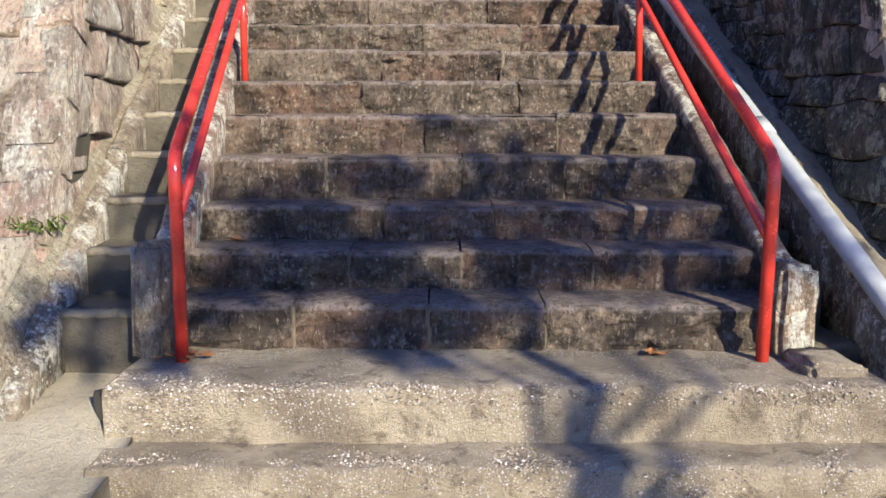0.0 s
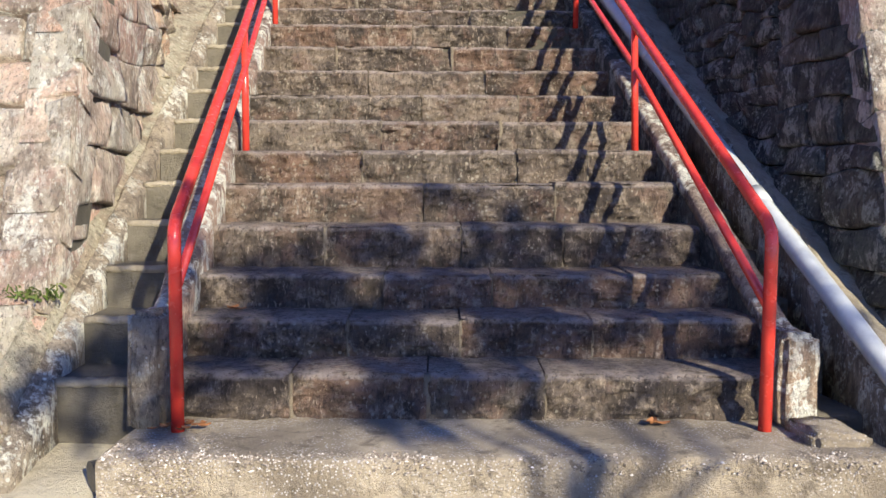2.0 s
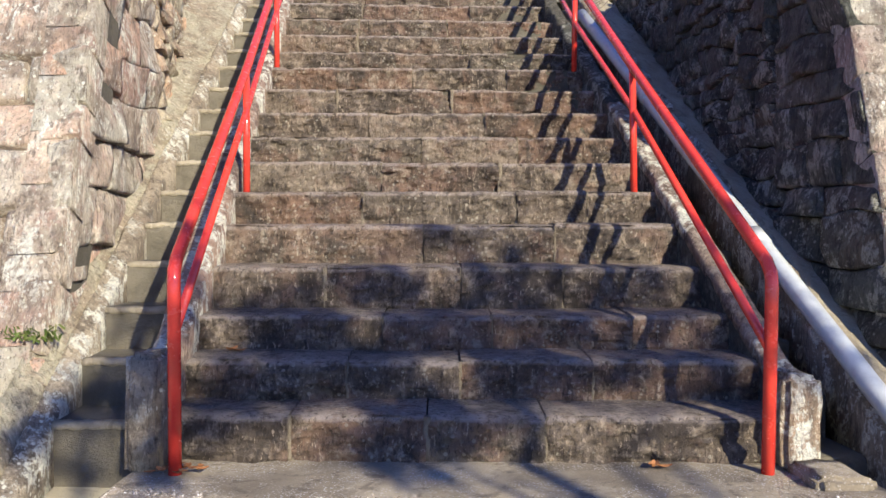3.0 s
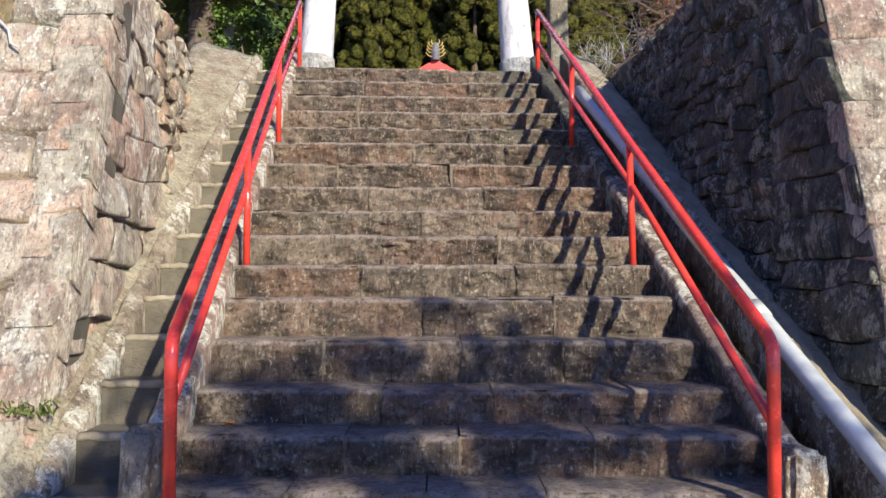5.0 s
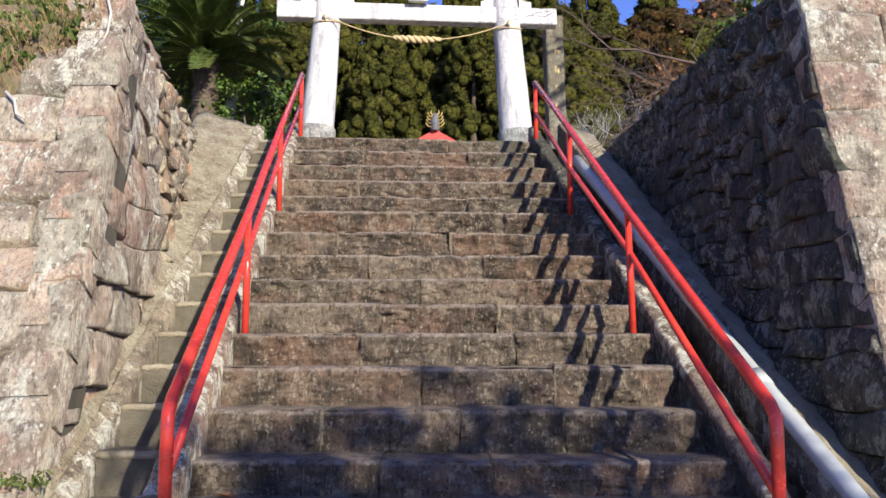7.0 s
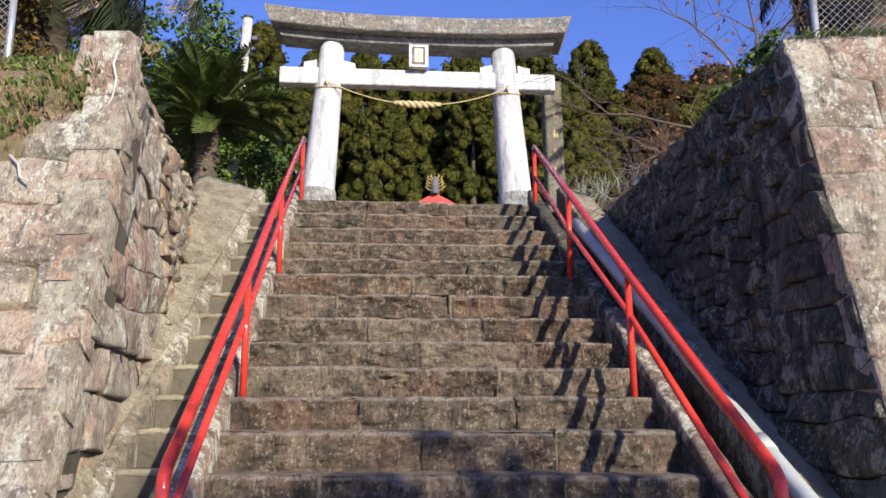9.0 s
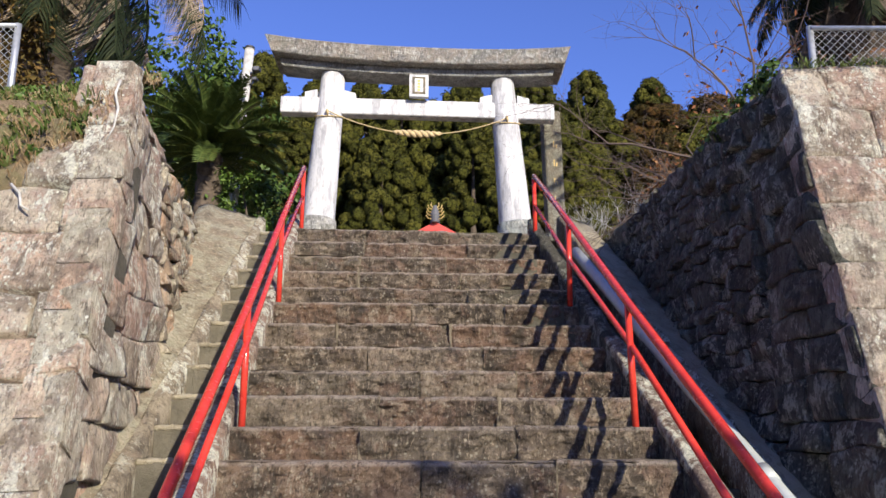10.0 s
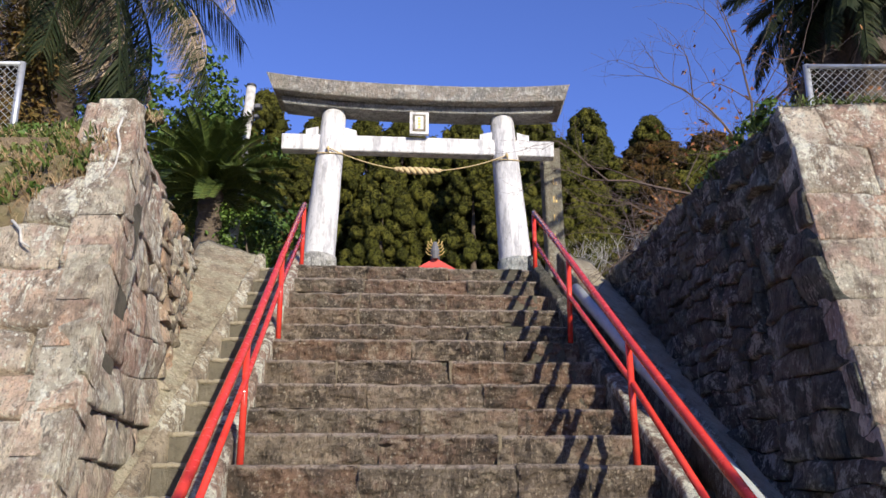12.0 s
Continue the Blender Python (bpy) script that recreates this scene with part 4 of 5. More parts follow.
rb = random.Random(5)
out = Vector((0.1, -0.8, 0.5))
tufts("dry_grass", "dry straw-coloured grass hanging over the bank", [(bank_point(rb.uniform(-2.6, -0.08), rb.uniform(0.0, 0.95)), out) for _ in range(760)], M_DRYGRASS, 9, 0.11, rb, 0.003, 1.0)
tufts("weeds", "green weeds growing on the bank above the wall", [(bank_point(rb.uniform(-3.2, -0.18), rb.choice((rb.uniform(0.65, 1.0), rb.uniform(0.65, 1.0), rb.uniform(0.1, 1.0)))), out) for _ in range(900)], M_WEED, 10, 0.11, rb, 0.009, 0.3)
ps, ns = [], []
for _ in range(130):
    u = rb.uniform(-3.0, -0.12)
    c = bank_point(u, rb.choice((rb.uniform(0.85, 1.0), rb.uniform(0.85, 1.0), rb.uniform(0.05, 0.9))))
    a, b = ball_points(rb, 45, c, (0.09, 0.07, 0.07), 0.2)
    ps += a
    ns += b
tagged(mesh_object("leafy_weeds", *leaf_quads(ps, ns, 0.05, rb), M_SHRUB), "leafy green weeds along the top of the wall", "plants", kind="stuff")
tufts("grass", "grass fringe along the top of the right-hand wall", [(Vector((rb.uniform(2.02, 4.6), 4.74 + rb.uniform(-0.06, 0.5), 3.19)), out) for _ in range(800)], M_WEED, 8, 0.06, rb, 0.004, 1.3)
ps, ns = [], []
for c in ((2.92, 5.0, 3.3), (3.05, 5.1, 3.36), (3.3, 5.0, 3.3)):
    a, b = ball_points(rb, 130, c, (0.16, 0.12, 0.13), 0.2)
    ps += a
    ns += b
tagged(mesh_object("leafy_weeds", *leaf_quads(ps, ns, 0.06, rb), M_SHRUB), "leafy green weeds beside the wire fence", "plants", kind="stuff")
tufts("weeds", "small green weeds in a joint at the wall's foot", [(Vector((-1.68 + rb.uniform(-0.16, 0.03), 3.78 + rb.uniform(-0.1, 0.05), 0.48 + rb.uniform(-0.02, 0.03))), out) for _ in range(26)], M_WEED, 9, 0.06, rb, 0.006, 0.3)
ps, ns = [], []
for _ in range(26):
    c = side_right(rb.uniform(0.15, 1.3), 3.2 + rb.uniform(-0.05, 0.1), -0.02)
    a, b = ball_points(rb, 26, c, (0.08, 0.1, 0.07), 0.2)
    ps += a
    ns += b
tagged(mesh_object("leafy_weeds", *leaf_quads(ps, ns, 0.05, rb), M_SHRUB), "dark leafy weeds along the edge of the shaded wall", "plants", kind="stuff")
# roots hanging over the corner stones
for pts in ([(-0.05, 3.02, 0.05), (-0.07, 2.93, 0.045), (-0.04, 2.82, 0.05), (-0.05, 2.7, 0.045), (-0.08, 2.62, 0.04)], [(-0.55, 2.35, 0.05), (-0.49, 2.29, 0.05), (-0.47, 2.22, 0.045), (-0.42, 2.19, 0.045)]):
    tagged(part("root", tube([front_left(*q) for q in pts], [0.009, 0.008, 0.008, 0.006, 0.004][:len(pts)], 6), M_POLE, None, smooth=True), "thin bare root hanging over the wall stones", "root")


# ---- wire fences ----
def build_fence(name, x0, x1, y, z, h, posts, cell=0.055):
    f = thing(name, "galvanised chain-link fence on the edge of the terrace", "fence", at=(x0, y, z))
    w = x1 - x0
    part("top_rail", tube([(0, 0, h), (w, 0, h)], 0.018, 8), M_STEEL, f, smooth=True)
    for px in posts:
        part("post", tube([(px, 0.02, -0.1), (px, 0.02, h + 0.02)], 0.024, 10), M_STEEL, f, smooth=True)
    bm = bmesh.new()
    n = int((w + h) / cell)
    for sgn in (1, -1):
        for k in range(n + 1):
            a = k * cell - (h if sgn > 0 else 0)
            p0, p1 = (a, 0.0), (a + sgn * h, h)
            if sgn < 0:
                p0, p1 = (a, 0.0), (a - h, h)
            pts = [p0, p1]
            (xa, za), (xb, zb) = pts
            def clip(xq):
                return za + (zb - za) * (xq - xa) / (xb - xa)
            if xa < 0:
                xa, za = 0, clip(0)
            if xb < 0:
                zb, xb = clip(0), 0
            if xa > w:
                za, xa = clip(w), w
            if xb > w:
                zb, xb = clip(w), w
            if abs(xa - xb) < 0.01:
                continue
            tube_into(bm, [(xa, 0.004 * sgn, za), (xb, 0.004 * sgn, zb)], 0.0022, 4, False)
    part("wire_mesh", bm, M_STEEL, f)
    return f


build_fence("fence", 2.57, 6.4, 5.6, 3.2, 0.7, (0.0, 1.9, 3.8))
build_fence("fence", -6.9, -2.93, 5.6, 3.25, 0.66, (0.1, 2.0, 3.97))


# ---- palms ----
def frond_mesh(name, length, droop, leaf, pairs, width, mat, seed, fold=0.5, hang=0.0, ragged=0.0):
    """A feather leaf along +y: a bent rib with slim leaflets on both sides."""
    rnd = random.Random(seed)
    rib = []
    for k in range(15):
        s = k / 14
        rib.append(Vector((0.03 * math.sin(seed + 3 * s) * length, length * (s - 0.12 * droop * s ** 3), length * (0.12 * s - 0.42 * droop * s ** 2.2))))
    bm = bmesh.new()
    tube_into(bm, rib, [0.016 * length / 1.5 * (1 - 0.85 * k / 14) + 0.002 for k in range(15)], 5)
    me = bpy.data.meshes.new(name)
    bm.to_mesh(me)
    bm.free()
    verts, faces = [tuple(v.co) for v in me.vertices], [tuple(p.vertices) for p in me.polygons]
    for k in range(pairs):
        s = 0.1 + 0.9 * k / pairs
        q = s * 14
        i = min(int(q), 13)
        p = rib[i].lerp(rib[i + 1], q - i)
        t = (rib[i + 1] - rib[i]).normalized()
        ln = leaf * (0.35 + 0.65 * math.sin(math.pi * min(1, 0.12 + s * 0.86)) ** 0.7)
        for sgn in (-1, 1):
            if rnd.random() < ragged:
                continue
            side = Vector((sgn, 0, 0))
            d = (side * 0.8 + t * rnd.uniform(0.45, 0.75) + Vector((0, 0, fold - hang + rnd.gauss(0, 0.08)))).normalized()
            n = d.cross(t).normalized()
            w = n.cross(d).normalized() * width * 0.5
            l2 = ln * rnd.uniform(0.85, 1.1)
            a, m, e = p, p + d * l2 * 0.5, p + d * l2 + Vector((0, 0, -0.12 * l2 - hang * l2 * 0.5))
            j = len(verts)
            verts += [tuple(a - w * 0.6), tuple(a + w * 0.6), tuple(m + w), tuple(m - w), tuple(e)]
            faces += [(j, j + 1, j + 2, j + 3), (j + 3, j + 2, j + 4)]
    bpy.data.meshes.remove(me)
    out_me = bpy.data.meshes.new(name)
    out_me.from_pydata(verts, [], faces)
    out_me.materials.append(mat)
    return out_me


def palm(name, label, at, trunk_h, r, meshes, count, seed, tilts=(75, -35), dead=None, dead_count=0, scale=(0.85, 1.1), lean=(0, 0)):
    p = thing(name, label, "palm", at=at)
    rnd = random.Random(seed)
    bm = bmesh.new()
    pts, rad = [], []
    for k in range(25):
        s = k / 24
        pts.append((lean[0] * s, lean[1] * s, trunk_h * s))
        rad.append(r * (1.1 - 0.25 * s) * (1 + 0.13 * (k % 2)))
    tube_into(bm, pts, rad, 14)
    for v in bm.verts:
        v.co += Vector((fbm(v.co, 9, 2), fbm(v.co + Vector((5, 0, 0)), 9, 2), 0)) * r * 0.2
    part("trunk", bm, M_BARK, p)
    top = Vector((lean[0], lean[1], trunk_h))
    for k in range(count):
        s = (k + 0.5) / count
        tilt = tilts[0] + (tilts[1] - tilts[0]) * s + rnd.uniform(-6, 6)
        az = k * 137.5 + rnd.uniform(-12, 12)
        ob = new("frond", rnd.choice(meshes))
        ob.parent = p
        sc = rnd.uniform(*scale)
        ob.matrix_basis = Matrix.Translation(top) @ pose(0, 0, 0, 0, 0, az) @ pose(0, r * 0.5, 0, tilt, rnd.uniform(-15, 15), 0) @ Matrix.Scale(sc, 4)
    for k in range(dead_count):
        ob = new("dead_frond", rnd.choice(dead))
        ob.parent = p
        ob["label"] = "dry hanging frond"
        ob.matrix_basis = Matrix.Translation(top - Vector((0, 0, 0.1))) @ pose(0, 0, 0, 0, 0, k * 97 + rnd.uniform(-30, 30)) @ pose(0, r * 0.6, 0, rnd.uniform(-78, -50), rnd.uniform(-20, 20), 0) @ Matrix.Scale(rnd.uniform(0.8, 1.05), 4)
    return p


CYC = [frond_mesh("cycad_frond", 1.25, d, 0.2, 84, 0.015, M_CYCAD, s, 0.45) for d, s in ((0.75, 1), (0.95, 2), (1.15, 3))]
palm("cycad", "dark green sago palm with a shaggy trunk on the terrace", (-3.42, 12.5, TOP), 2.28, 0.2, CYC, 104, 31, (82, -10), scale=(0.85, 1.1))
PAL = [frond_mesh("palm_frond", 2.3, d, 0.5, 95, 0.013, M_PALM, s, 0.1, 0.75, 0.15) for d, s in ((0.9, 4), (1.2, 5), (1.5, 6))]
DEAD = [frond_mesh("dry_frond", 1.7, d, 0.42, 80, 0.013, M_DEADPALM, s, 0.0, 1.3, 0.25) for d, s in ((0.5, 7), (0.7, 8))]
left_palm = palm("palm", "tall palm with green and dry hanging fronds above the wall", (-3.75, 7.6, TOP), 3.15, 0.3, PAL, 52, 33, (60, -60), DEAD, 12)
THIN = frond_mesh("dry_frond", 1.5, 1.0, 0.24, 60, 0.008, M_DEADPALM, 17, -0.2, 2.6, 0.5)
for x, y, z, az, tl, sc in ((-2.75, 7.4, 5.8, -50, -42, 0.8), (-2.45, 7.5, 5.42, -60, -70, 0.5), (-2.35, 7.4, 5.45, -60, -58, 0.45), (-2.4, 7.4, 6.1, -75, -35, 0.55)):
    ob = new("dead_frond", THIN)
    ob.parent = left_palm
    ob["label"] = "dry hanging frond"
    ob.matrix_basis = Matrix.Translation(Vector((x, y, z)) - left_palm.location) @ pose(0, 0, 0, 0, 0, az) @ pose(0, 0, 0, tl, 0, 0) @ Matrix.Scale(sc, 4)
PALR = [frond_mesh("palm_frond", 1.85, d, 0.28, 90, 0.02, M_PALM, s, 0.25, 0.45) for d, s in ((1.0, 9), (1.3, 10), (1.6, 11))]
palm("palm", "dark palm with drooping fronds and shaggy trunk behind the fence", (4.6, 8.6, TOP), 3.25, 0.36, PALR, 84, 35, (70, -66), [frond_mesh("dry_frond", 1.3, 0.6, 0.3, 70, 0.02, M_BARK, 12, 0, 0.8)], 26, (0.66, 0.86))


# ---- lamp pole ----
lamp = thing("lamp_pole", "whitewashed round pole with two small floodlights", "lamp pole", at=(-3.40, 13.5, TOP))
part("pole", tube([(0, 0, -0.05), (0.09, 0, 1.5), (0.24, 0, 4.5)], [0.088, 0.085, 0.078], 16), M_POLE, lamp, smooth=True)
part("cap", tube([(0.24, 0, 4.49), (0.241, 0, 4.53)], [0.085, 0.082], 16), M_BLACK, lamp)
for dz, s in ((-0.42, 0.62), (-0.6, 0.45)):
    hd = part("floodlight", box(0.33, -0.16, 4.5 + dz - 0.07 * s, 0.33 + 0.2 * s, -0.04, 4.5 + dz + 0.07 * s, 0.015), M_BLACK, lamp, "black floodlight head")
    part("bracket", tube([(0.25, 0, 4.5 + dz - 0.05), (0.34, -0.08, 4.5 + dz - 0.06)], 0.015, 6), M_BLACK, hd)
    part("glass", box(0.345, -0.164, 4.5 + dz - 0.05 * s, 0.315 + 0.2 * s, -0.1601, 4.5 + dz + 0.05 * s), M_TILE, hd)


# ---- branching trees ----
def grow(bm, rnd, p, d, length, r, depth, tips, bend=0.25, split=(2, 3), sides=6, up=0.1):
    pts, rad = [Vector(p)], [r]
    q, dd = Vector(p), Vector(d).normalized()
    steps = 4
    for k in range(steps):
        dd = (dd + Vector((rnd.gauss(0, bend), rnd.gauss(0, bend), rnd.gauss(0, bend) + up)) * 0.5).normalized()
        q = q + dd * length / steps
        pts.append(q.copy())
        rad.append(r * (1 - 0.42 * (k + 1) / steps))
        if depth > 0 and k >= 1 and rnd.random() < 0.45:
            s = (dd + Vector((rnd.gauss(0, 0.7), rnd.gauss(0, 0.7), rnd.gauss(0, 0.5)))).normalized()
            grow(bm, rnd, q, s, length * 0.55, rad[-1] * 0.55, depth - 1, tips, bend, split, max(4, sides - 1), up)
    tube_into(bm, pts, rad, sides, False)
    if depth == 0:
        tips.append((q, dd))
        return
    for _ in range(rnd.randint(*split)):
        s = (dd + Vector((rnd.gauss(0, 0.5), rnd.gauss(0, 0.5), rnd.gauss(0, 0.4)))).normalized()
        grow(bm, rnd, q, s, length * rnd.uniform(0.6, 0.8), rad[-1] * 0.75, depth - 1, tips, bend, split, max(4, sides - 1), up)


def bare_tree(name, label, at, limbs, seed, mat, depth=3, leaves=0, up=0.1, leafy_from=None):
    t = thing(name, label, "tree" if leaves else "shrub", at=at)
    rnd = random.Random(seed)
    tips = []
    for d, ln, rr in limbs:
        bm = bmesh.new()
        grow(bm, rnd, (0, 0, -0.05), d, ln, rr, depth, tips, 0.3, up=up)
        part("limb", bm, mat, t)
    if leaves:
        near = [q for q in tips if not leafy_from or q[0].x > leafy_from]
        ps, ns = [], []
        for _ in range(leaves):
            p, d = rnd.choice(near)
            ps.append(p - d * rnd.uniform(0, 0.12) + Vector((0, 0, -0.02)))
            ns.append(Vector((rnd.gauss(0, 1), -1, rnd.gauss(0, 1))))
        tagged(mesh_object("dry_foliage", *leaf_quads(ps, ns, 0.055, rnd, 0.5), M_RUSTLEAF, t), kind="stuff")
    return t


bare_tree("bare_tree", "nearly leafless grey tree with a few rust-coloured leaves", (3.35, 8.0, 3.2), [((-0.9, -0.1, 0.62), 1.15, 0.036), ((-0.6, -0.15, 0.8), 1.15, 0.034), ((-1.0, -0.2, 0.3), 1.0, 0.028), ((-0.25, 0.1, 1.0), 1.0, 0.035), ((-0.75, 0.2, 0.45), 0.8, 0.025), ((-0.85, 0.05, 0.42), 0.95, 0.03), ((-0.45, 0, 0.9), 0.95, 0.028)], 6, M_TWIG, 4, 420, 0.0, -1.15)
bare_tree("rusty_tree", "twiggy tree that keeps its rust-brown dry leaves", (2.75, 9.6, 3.2), [((-0.3, 0, 0.8), 0.5, 0.026), ((0.1, 0.1, 1.0), 0.6, 0.03), ((-0.6, 0.1, 0.6), 0.42, 0.022), ((0.5, 0, 0.8), 0.6, 0.026)], 16, M_TWIG, 3, 900, 0.05)
for k, (x, y) in enumerate(((2.1, 9.9), (2.45, 10.2), (1.95, 10.4))):
    bare_tree("bare_shrub", "pale leafless twiggy shrub on the terrace", (x, y, TOP), [((-0.5, -0.2, 0.7), 0.42, 0.014), ((0.3, 0.1, 0.8), 0.42, 0.014), ((-0.1, 0.2, 0.9), 0.45, 0.014), ((-0.75, 0, 0.35), 0.4, 0.012)], 40 + k, M_POLE, 3)


def leafy(name, label, at, blobs, seed, mat, leaf=0.09, per=500, trunk=None):
    t = thing(name, label, "shrub" if not trunk else "tree", at=at)
    rnd = random.Random(seed)
    bm = bmesh.new()
    for (c, rad) in blobs:
        tube_into(bm, [(0, 0, -0.05), (c[0] * 0.4, c[1] * 0.4, c[2] * 0.5), c], [0.05 if trunk else 0.025, 0.03, 0.008], 6, False)
    part("trunk" if trunk else "stems", bm, M_BARK, t)
    ps, ns = [], []
    for c, rad in blobs:
        n = 14
        for _ in range(n):
            d = Vector((rnd.gauss(0, 1), rnd.gauss(0, 1), rnd.gauss(0, 1))).normalized()
            cc = Vector(c) + Vector((d.x * rad[0], d.y * rad[1], d.z * rad[2])) * rnd.uniform(0.45, 0.95)
            a, b = ball_points(rnd, per // n, cc, (rad[0] * 0.42, rad[1] * 0.42, rad[2] * 0.38), 0.3)
            ps += a
            ns += [q + Vector((0, 0, 0.4)) for q in b]
    tagged(mesh_object("crown", *leaf_quads(ps, ns, leaf, rnd), mat, t), kind="stuff")
    return t


leafy("shrub", "bright green broad-leaved bush behind the stairs", (-2.6, 12.4, TOP), [((0, 0, 0.8), (0.55, 0.4, 0.6)), ((-0.7, 0.2, 1.2), (0.5, 0.4, 0.5)), ((0.5, 0.2, 0.7), (0.45, 0.4, 0.55)), ((0.75, -0.3, 0.55), (0.4, 0.3, 0.5)), ((-0.3, 0.1, 1.7), (0.5, 0.4, 0.4))], 51, M_SHRUB, 0.075, 900)
leafy("shrub", "green bush on the terrace below the sago palm", (-4.4, 12.0, TOP), [((0, 0, 0.6), (0.8, 0.5, 0.6)), ((-0.9, 0.1, 1.0), (0.7, 0.5, 0.7)), ((0.7, 0.2, 0.8), (0.5, 0.4, 0.5))], 52, M_SHRUB, 0.08, 900)
leafy("broadleaf_tree", "dark evergreen broad-leaved tree behind the palms", (-4.9, 14.2, TOP), [((0, 0, 3.6), (1.3, 1.0, 1.2)), ((1.3, 0, 3.1), (1.1, 0.9, 1.1)), ((-1.5, 0, 3.6), (1.3, 1, 1.2)), ((0.6, 0.3, 1.8), (1.3, 0.9, 1.0)), ((-0.9, 0.1, 1.9), (1.3, 0.9, 1.0)), ((1.9, 0.2, 2.0), (0.8, 0.7, 0.9)), ((0.7, 0, 4.6), (1.0, 0.8, 0.8)), ((-0.6, 0, 5.1), (1.2, 0.8, 0.8))], 53, M_SHRUB, 0.12, 1500, True)
leafy("broadleaf_tree", "dark evergreen broad-leaved tree behind the fence", (7.2, 12.5, TOP), [((0, 0, 3.4), (1.4, 1.0, 1.2)), ((-1.2, 0, 2.6), (1.1, 0.9, 1.1)), ((0.2, 0.3, 1.8), (1.3, 0.9, 1.0)), ((1.5, 0, 2.8), (1.2, 0.9, 1.2))], 54, M_SHRUB, 0.12, 1400, True)
leafy("shrub", "dense leafy shrub with rusty tints behind the fence", (-3.5, 6.7, TOP), [((0, 0, 0.5), (0.4, 0.4, 0.45)), ((-0.6, 0, 0.9), (0.5, 0.4, 0.8)), ((-1.1, 0.2, 1.7), (0.6, 0.4, 0.9)), ((-0.3, 0.3, 1.4), (0.4, 0.4, 0.6)), ((-0.9, 0.2, 2.5), (0.6, 0.4, 0.6))], 55, M_CEDAR_RUST, 0.06, 1500)


# ---- the cedar wood ----
def cedar_mesh(name, h, r, seed, mat, clumps=250, per=26):
    """A cedar crown: rounded sprays of foliage, set in a spiral, each a shell of tiny needle tufts."""
    rnd = random.Random(seed)
    ps, ns = [], []
    puff = bmesh.new()
    bmesh.ops.create_icosphere(puff, subdivisions=1, radius=1.0)
    pv, pf = [v.co.copy() for v in puff.verts], [tuple(v.index for v in f.verts) for f in puff.faces]
    puff.free()
    verts, faces = [], []
    for k in range(clumps):
        s = ((k + 0.5) / clumps) ** 0.8
        zc = h * (0.02 + 0.95 * s)
        rr = r * (1 - s) ** 0.46 * rnd.uniform(0.62, 1.0)
        az = k * 2.39996 + rnd.uniform(-0.4, 0.4)
        c = Vector((rr * math.cos(az), rr * math.sin(az), zc))
        cr = r * rnd.uniform(0.12, 0.2) * (1 - 0.4 * s)
        i = len(verts)
        for d in pv:
            w = 1 + 0.34 * noise.noise(d * 1.7 + c) + 0.2 * noise.noise(d * 4.5 + c)
            verts.append(c + Vector((d.x, d.y, d.z * 1.35)) * cr * w)
        faces += [tuple(i + j for j in f) for f in pf]
        for _ in range(per):
            d = Vector((rnd.gauss(0, 1), rnd.gauss(0, 1), rnd.gauss(0.3, 1))).normalized()
            w = 1 + 0.34 * noise.noise(d * 1.7 + c) + 0.2 * noise.noise(d * 4.5 + c)
            ps.append(c + Vector((d.x, d.y, d.z * 1.35)) * cr * w * rnd.uniform(0.98, 1.12))
            ns.append(d)
    v, f = leaf_quads(ps, ns, 0.17, rnd, 0.55, 0.7, 0.2)
    i = len(verts)
    me = bpy.data.meshes.new(name)
    me.from_pydata([tuple(a) for a in verts + v], [], faces + [tuple(i + j for j in q) for q in f])
    me.polygons.foreach_set("use_smooth", [True] * len(me.polygons))
    me.materials.append(mat)
    return me


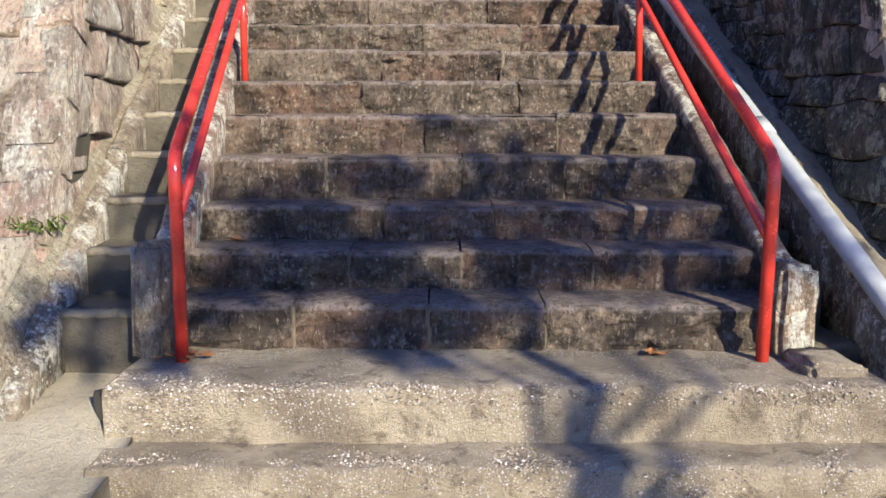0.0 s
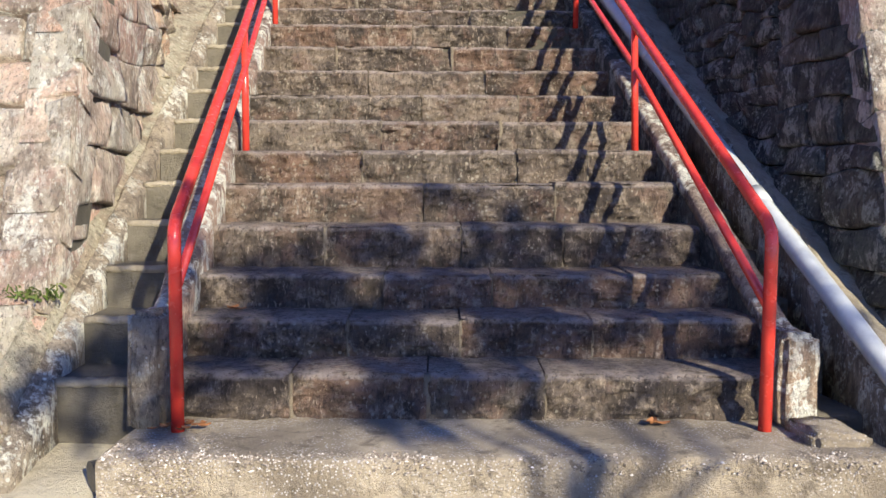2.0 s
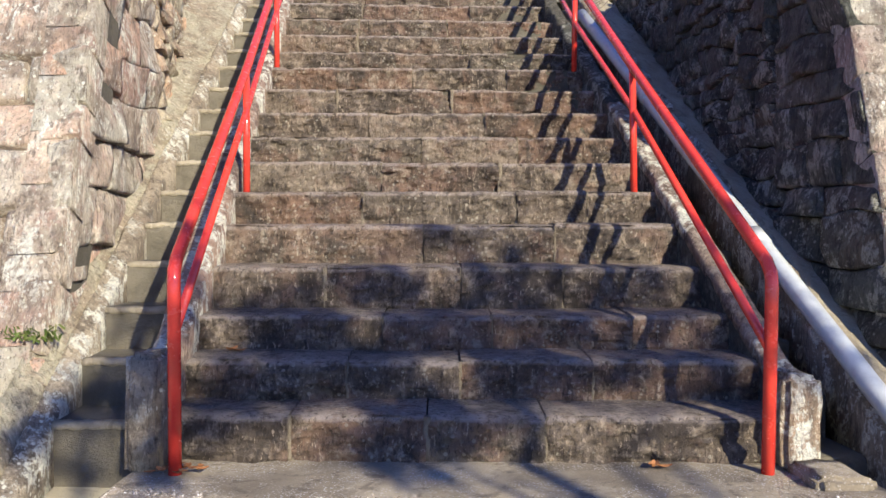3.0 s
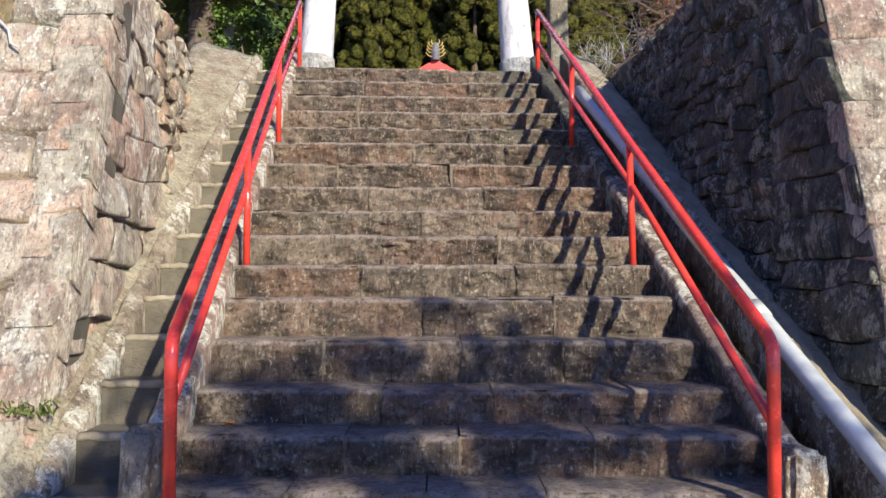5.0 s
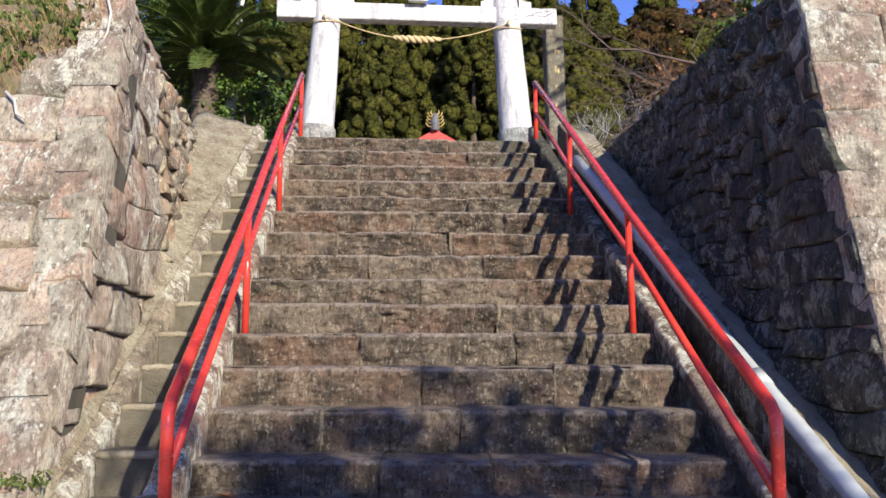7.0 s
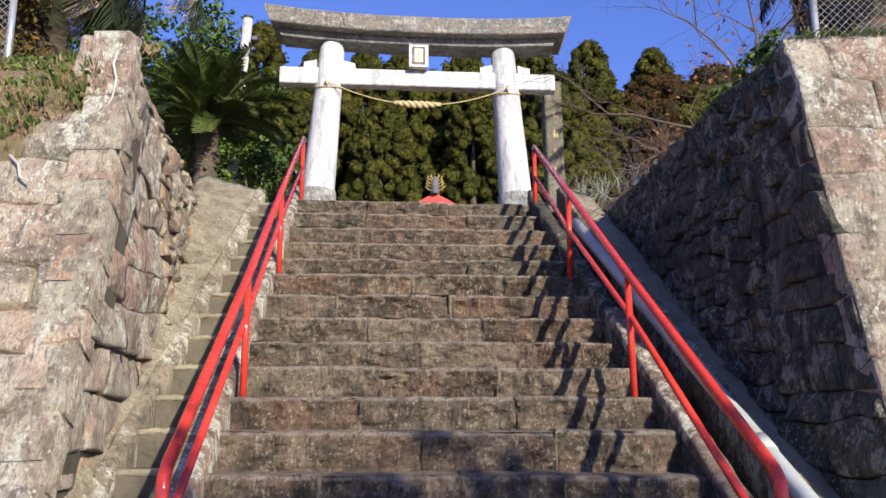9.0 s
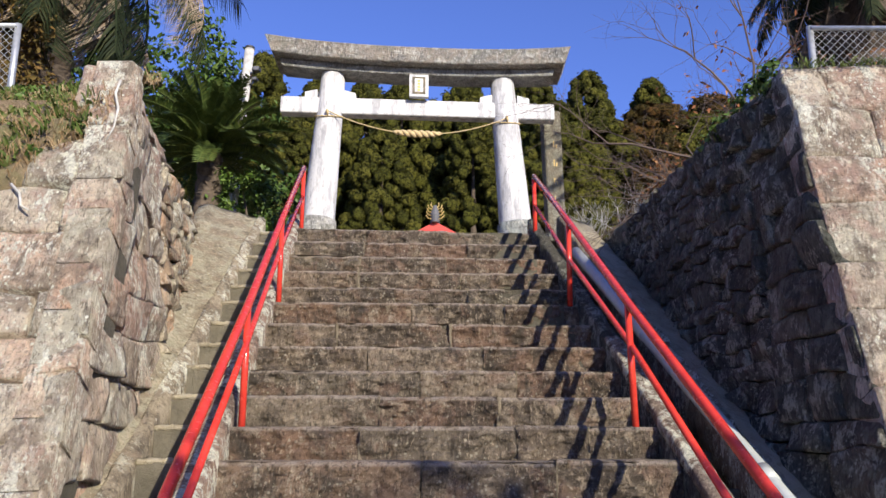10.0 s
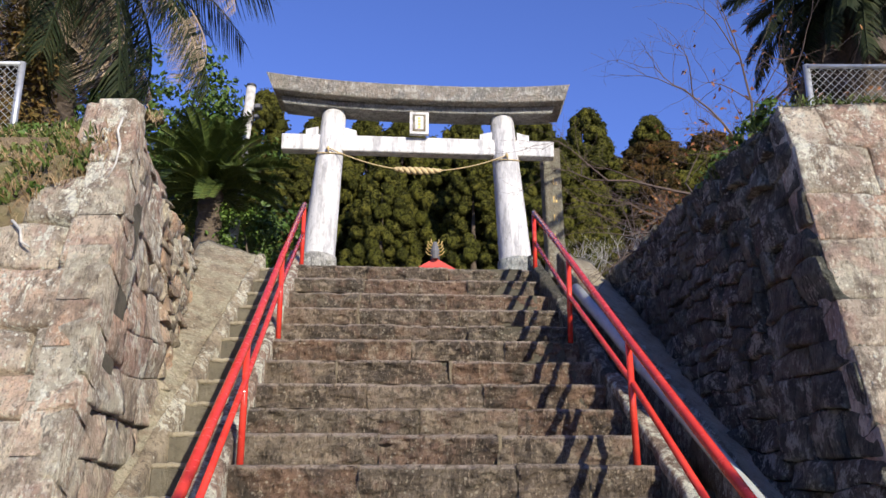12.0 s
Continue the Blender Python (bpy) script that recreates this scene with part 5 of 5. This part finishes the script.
def build_wood():
    rnd = random.Random(77)
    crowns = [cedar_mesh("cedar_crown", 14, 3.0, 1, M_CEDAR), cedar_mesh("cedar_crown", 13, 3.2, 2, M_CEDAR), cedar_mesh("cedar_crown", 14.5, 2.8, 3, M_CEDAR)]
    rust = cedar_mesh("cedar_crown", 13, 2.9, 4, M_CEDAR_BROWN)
    bm = tube([(0, 0, -0.5), (0.05, 0, 6), (0, 0, 12)], [0.28, 0.2, 0.03], 8)
    trunk = bpy.data.meshes.new("cedar_trunk")
    bm.to_mesh(trunk)
    bm.free()
    trunk.materials.append(M_BARK)
    hill = lambda y: TOP + 0.57 + max(0, (y - 30)) * 11.25 / 40
    for row, (y, step) in enumerate(((36, 3.4), (41, 3.1), (46, 3.1), (53, 3.6))):
        x = -24 + row * 1.1
        while x < 27:
            xx, yy = x + rnd.uniform(-0.8, 0.8), y + rnd.uniform(-1.4, 1.4)
            is_rust = xx > 9 and rnd.random() < 0.35
            t = thing("cedar", "rusty brown-green cedar in the wood behind the shrine" if is_rust else "dense olive-green cedar in the wood behind the shrine", "tree", "cedar wood", at=(xx, yy, hill(yy) - 0.2))
            sc = rnd.uniform(0.86, 1.08) * (0.88, 1.0, 1.05, 1.0)[row] * (0.9 if xx > 4.5 else 0.95)
            t.scale = (sc * 1.12, sc * 1.12, sc)
            t.rotation_euler.z = rnd.uniform(0, 6.28)
            for nm, me in (("trunk", trunk), ("crown", rust if is_rust else rnd.choice(crowns))):
                o = new(nm, me)
                o.parent = t
            x += step * rnd.uniform(0.8, 1.2)
    # a closer stand on the right-hand slope
    for xx, yy, sc, brown in ((5.3, 38.5, 0.86, False), (7.2, 39.5, 0.9, False), (8.9, 40.0, 0.86, True), (10.6, 41.0, 0.95, True), (12.2, 40.5, 0.9, False), (13.8, 42.0, 1.0, True), (6.3, 42.5, 0.84, False), (8.1, 43.0, 0.8, False), (9.8, 43.5, 0.82, True), (11.5, 44.0, 0.86, True)):
        t = thing("cedar", "rusty brown-green cedar in the wood behind the shrine" if brown else "dense olive-green cedar in the wood behind the shrine", "tree", "cedar wood", at=(xx, yy, hill(yy) - 0.2))
        t.scale = (sc * 1.75, sc * 1.6, sc * 0.97)
        t.rotation_euler.z = rnd.uniform(0, 6.28)
        for nm, me in (("trunk", trunk), ("crown", rust if brown else rnd.choice(crowns))):
            o = new(nm, me)
            o.parent = t


build_wood()


# ---- the shrine beyond the gate ----
def build_shrine():
    y0 = 25.0
    s = thing("shrine", "small shrine hall with a red gable and gilded roof crest", "shrine", at=(-0.15, y0, TOP))
    zb = 7.9 - TOP
    part("wall", box(-2.2, 0.6, -0.1, 2.2, 5, 2.6, 0.02), M_ROOF, s)
    for sg in (-1, 1):
        v, f = prism_along([[(0, yy, zb), (sg * 3.4, yy, zb - 1.9), (sg * 3.4, yy, zb - 2.05), (0, yy, zb - 0.16)] for yy in (0.0, 5.6)])
        mesh_object("roof_slope", v, f, M_TILE, s)
        v, f = prism_along([[(0, yy, zb + 0.05), (sg * 3.45, yy, zb - 1.88), (sg * 3.45, yy, zb - 2.18), (0, yy, zb - 0.22)] for yy in (-0.16, -0.02)])
        mesh_object("bargeboard", v, f, M_ROOF, s, "vermilion bargeboard")
    v, f = prism_along([[(-2.6, yy, zb - 1.7), (2.6, yy, zb - 1.7), (0, yy, zb - 0.3)] for yy in (0.15, 0.3)])
    mesh_object("gable", v, f, M_ROOF, s)
    part("ridge", box(-0.14, -0.1, zb - 0.02, 0.14, 5.6, zb + 0.2, 0.03), M_TILE, s)
    crest = part("crest", tube([(0, -0.24, zb + 0.0), (0, -0.24, zb + 0.22), (0, -0.24, zb + 0.36), (0, -0.24, zb + 0.5)], [0.1, 0.14, 0.1, 0.05], 12), M_TILE, s, "dark roof crest with gilded ribs")
    for sg in (-1, 1):
        for k in range(4):
            z = zb + 0.08 + 0.1 * k
            part("gilded_rib", tube([(sg * 0.08, -0.28, z), (sg * (0.2 - 0.01 * k), -0.3, z + 0.03), (sg * (0.27 - 0.02 * k), -0.28, z + 0.13)], 0.017, 6), M_GOLD, crest)
    for sg in (-1, 1):
        part("horn", tube([(sg * 0.05, -0.24, zb + 0.42), (sg * 0.12, -0.24, zb + 0.52), (sg * 0.1, -0.24, zb + 0.6)], [0.02, 0.018, 0.008], 6), M_GOLD, crest)


build_shrine()

# ---- the tree behind the viewpoint, whose shade lies on the lowest steps ----
shade = thing("broadleaf_tree", "spreading broad-leaved tree that shades the lowest steps", "tree", at=(4.6, -4.3, GROUND))
rs = random.Random(9)
bm = bmesh.new()
tube_into(bm, [(-0.5, 0, -0.1), (-0.44, 0, 1.6), (-0.42, 0.05, 3.1), (-0.2, 0.02, 3.8), (0.0, 0, 4.5)], [0.12, 0.1, 0.075, 0.06, 0.035], 12)
for k in range(4):
    a = k * 2.4
    e = Vector((1.35 * math.cos(a), 0.9 * math.sin(a), 4.55 + 0.35 * math.sin(k * 1.7)))
    tube_into(bm, [(-0.4 + 0.04 * k, 0.04, 3.2 + 0.1 * k), (e.x * 0.5 - 0.1, e.y * 0.5, 4.2), e], [0.03, 0.016, 0.006], 8, False)
part("trunk", bm, M_BARK, shade)
ps, ns = [], []
for k in range(70):
    a, rr = rs.uniform(0, 6.283), rs.random() ** 0.5
    c = Vector((-0.12 + 1.5 * rr * math.cos(a), 0.9 * rr * math.sin(a), 4.9 + rs.uniform(-0.46, 0.42)))
    p, q = ball_points(rs, 42, c, (0.3, 0.3, 0.2), 0.1)
    ps += p
    ns += [v + Vector((0, 0, 0.6)) for v in q]
for c in ((-0.33, 0, 3.5), (-0.18, 0.1, 3.4), (-0.7, 0.2, 3.95), (-1.6, 0, 4.0), (-1.75, 0.1, 4.25), (-1.5, 0, 4.5), (-1.62, 0, 4.12), (-1.9, 0, 4.35), (-1.45, 0.1, 4.2), (-1.9, 0, 4.1), (-2.0, 0, 4.3), (-1.8, 0.1, 4.5), (-2.1, 0, 4.2)):
    p, q = ball_points(rs, 26, c, (0.18, 0.2, 0.13), 0.1)
    ps += p
    ns += [v + Vector((0, 0, 0.6)) for v in q]
tagged(mesh_object("crown", *leaf_quads(ps, ns, 0.13, rs, 0.5), M_SHRUB, shade), kind="stuff")
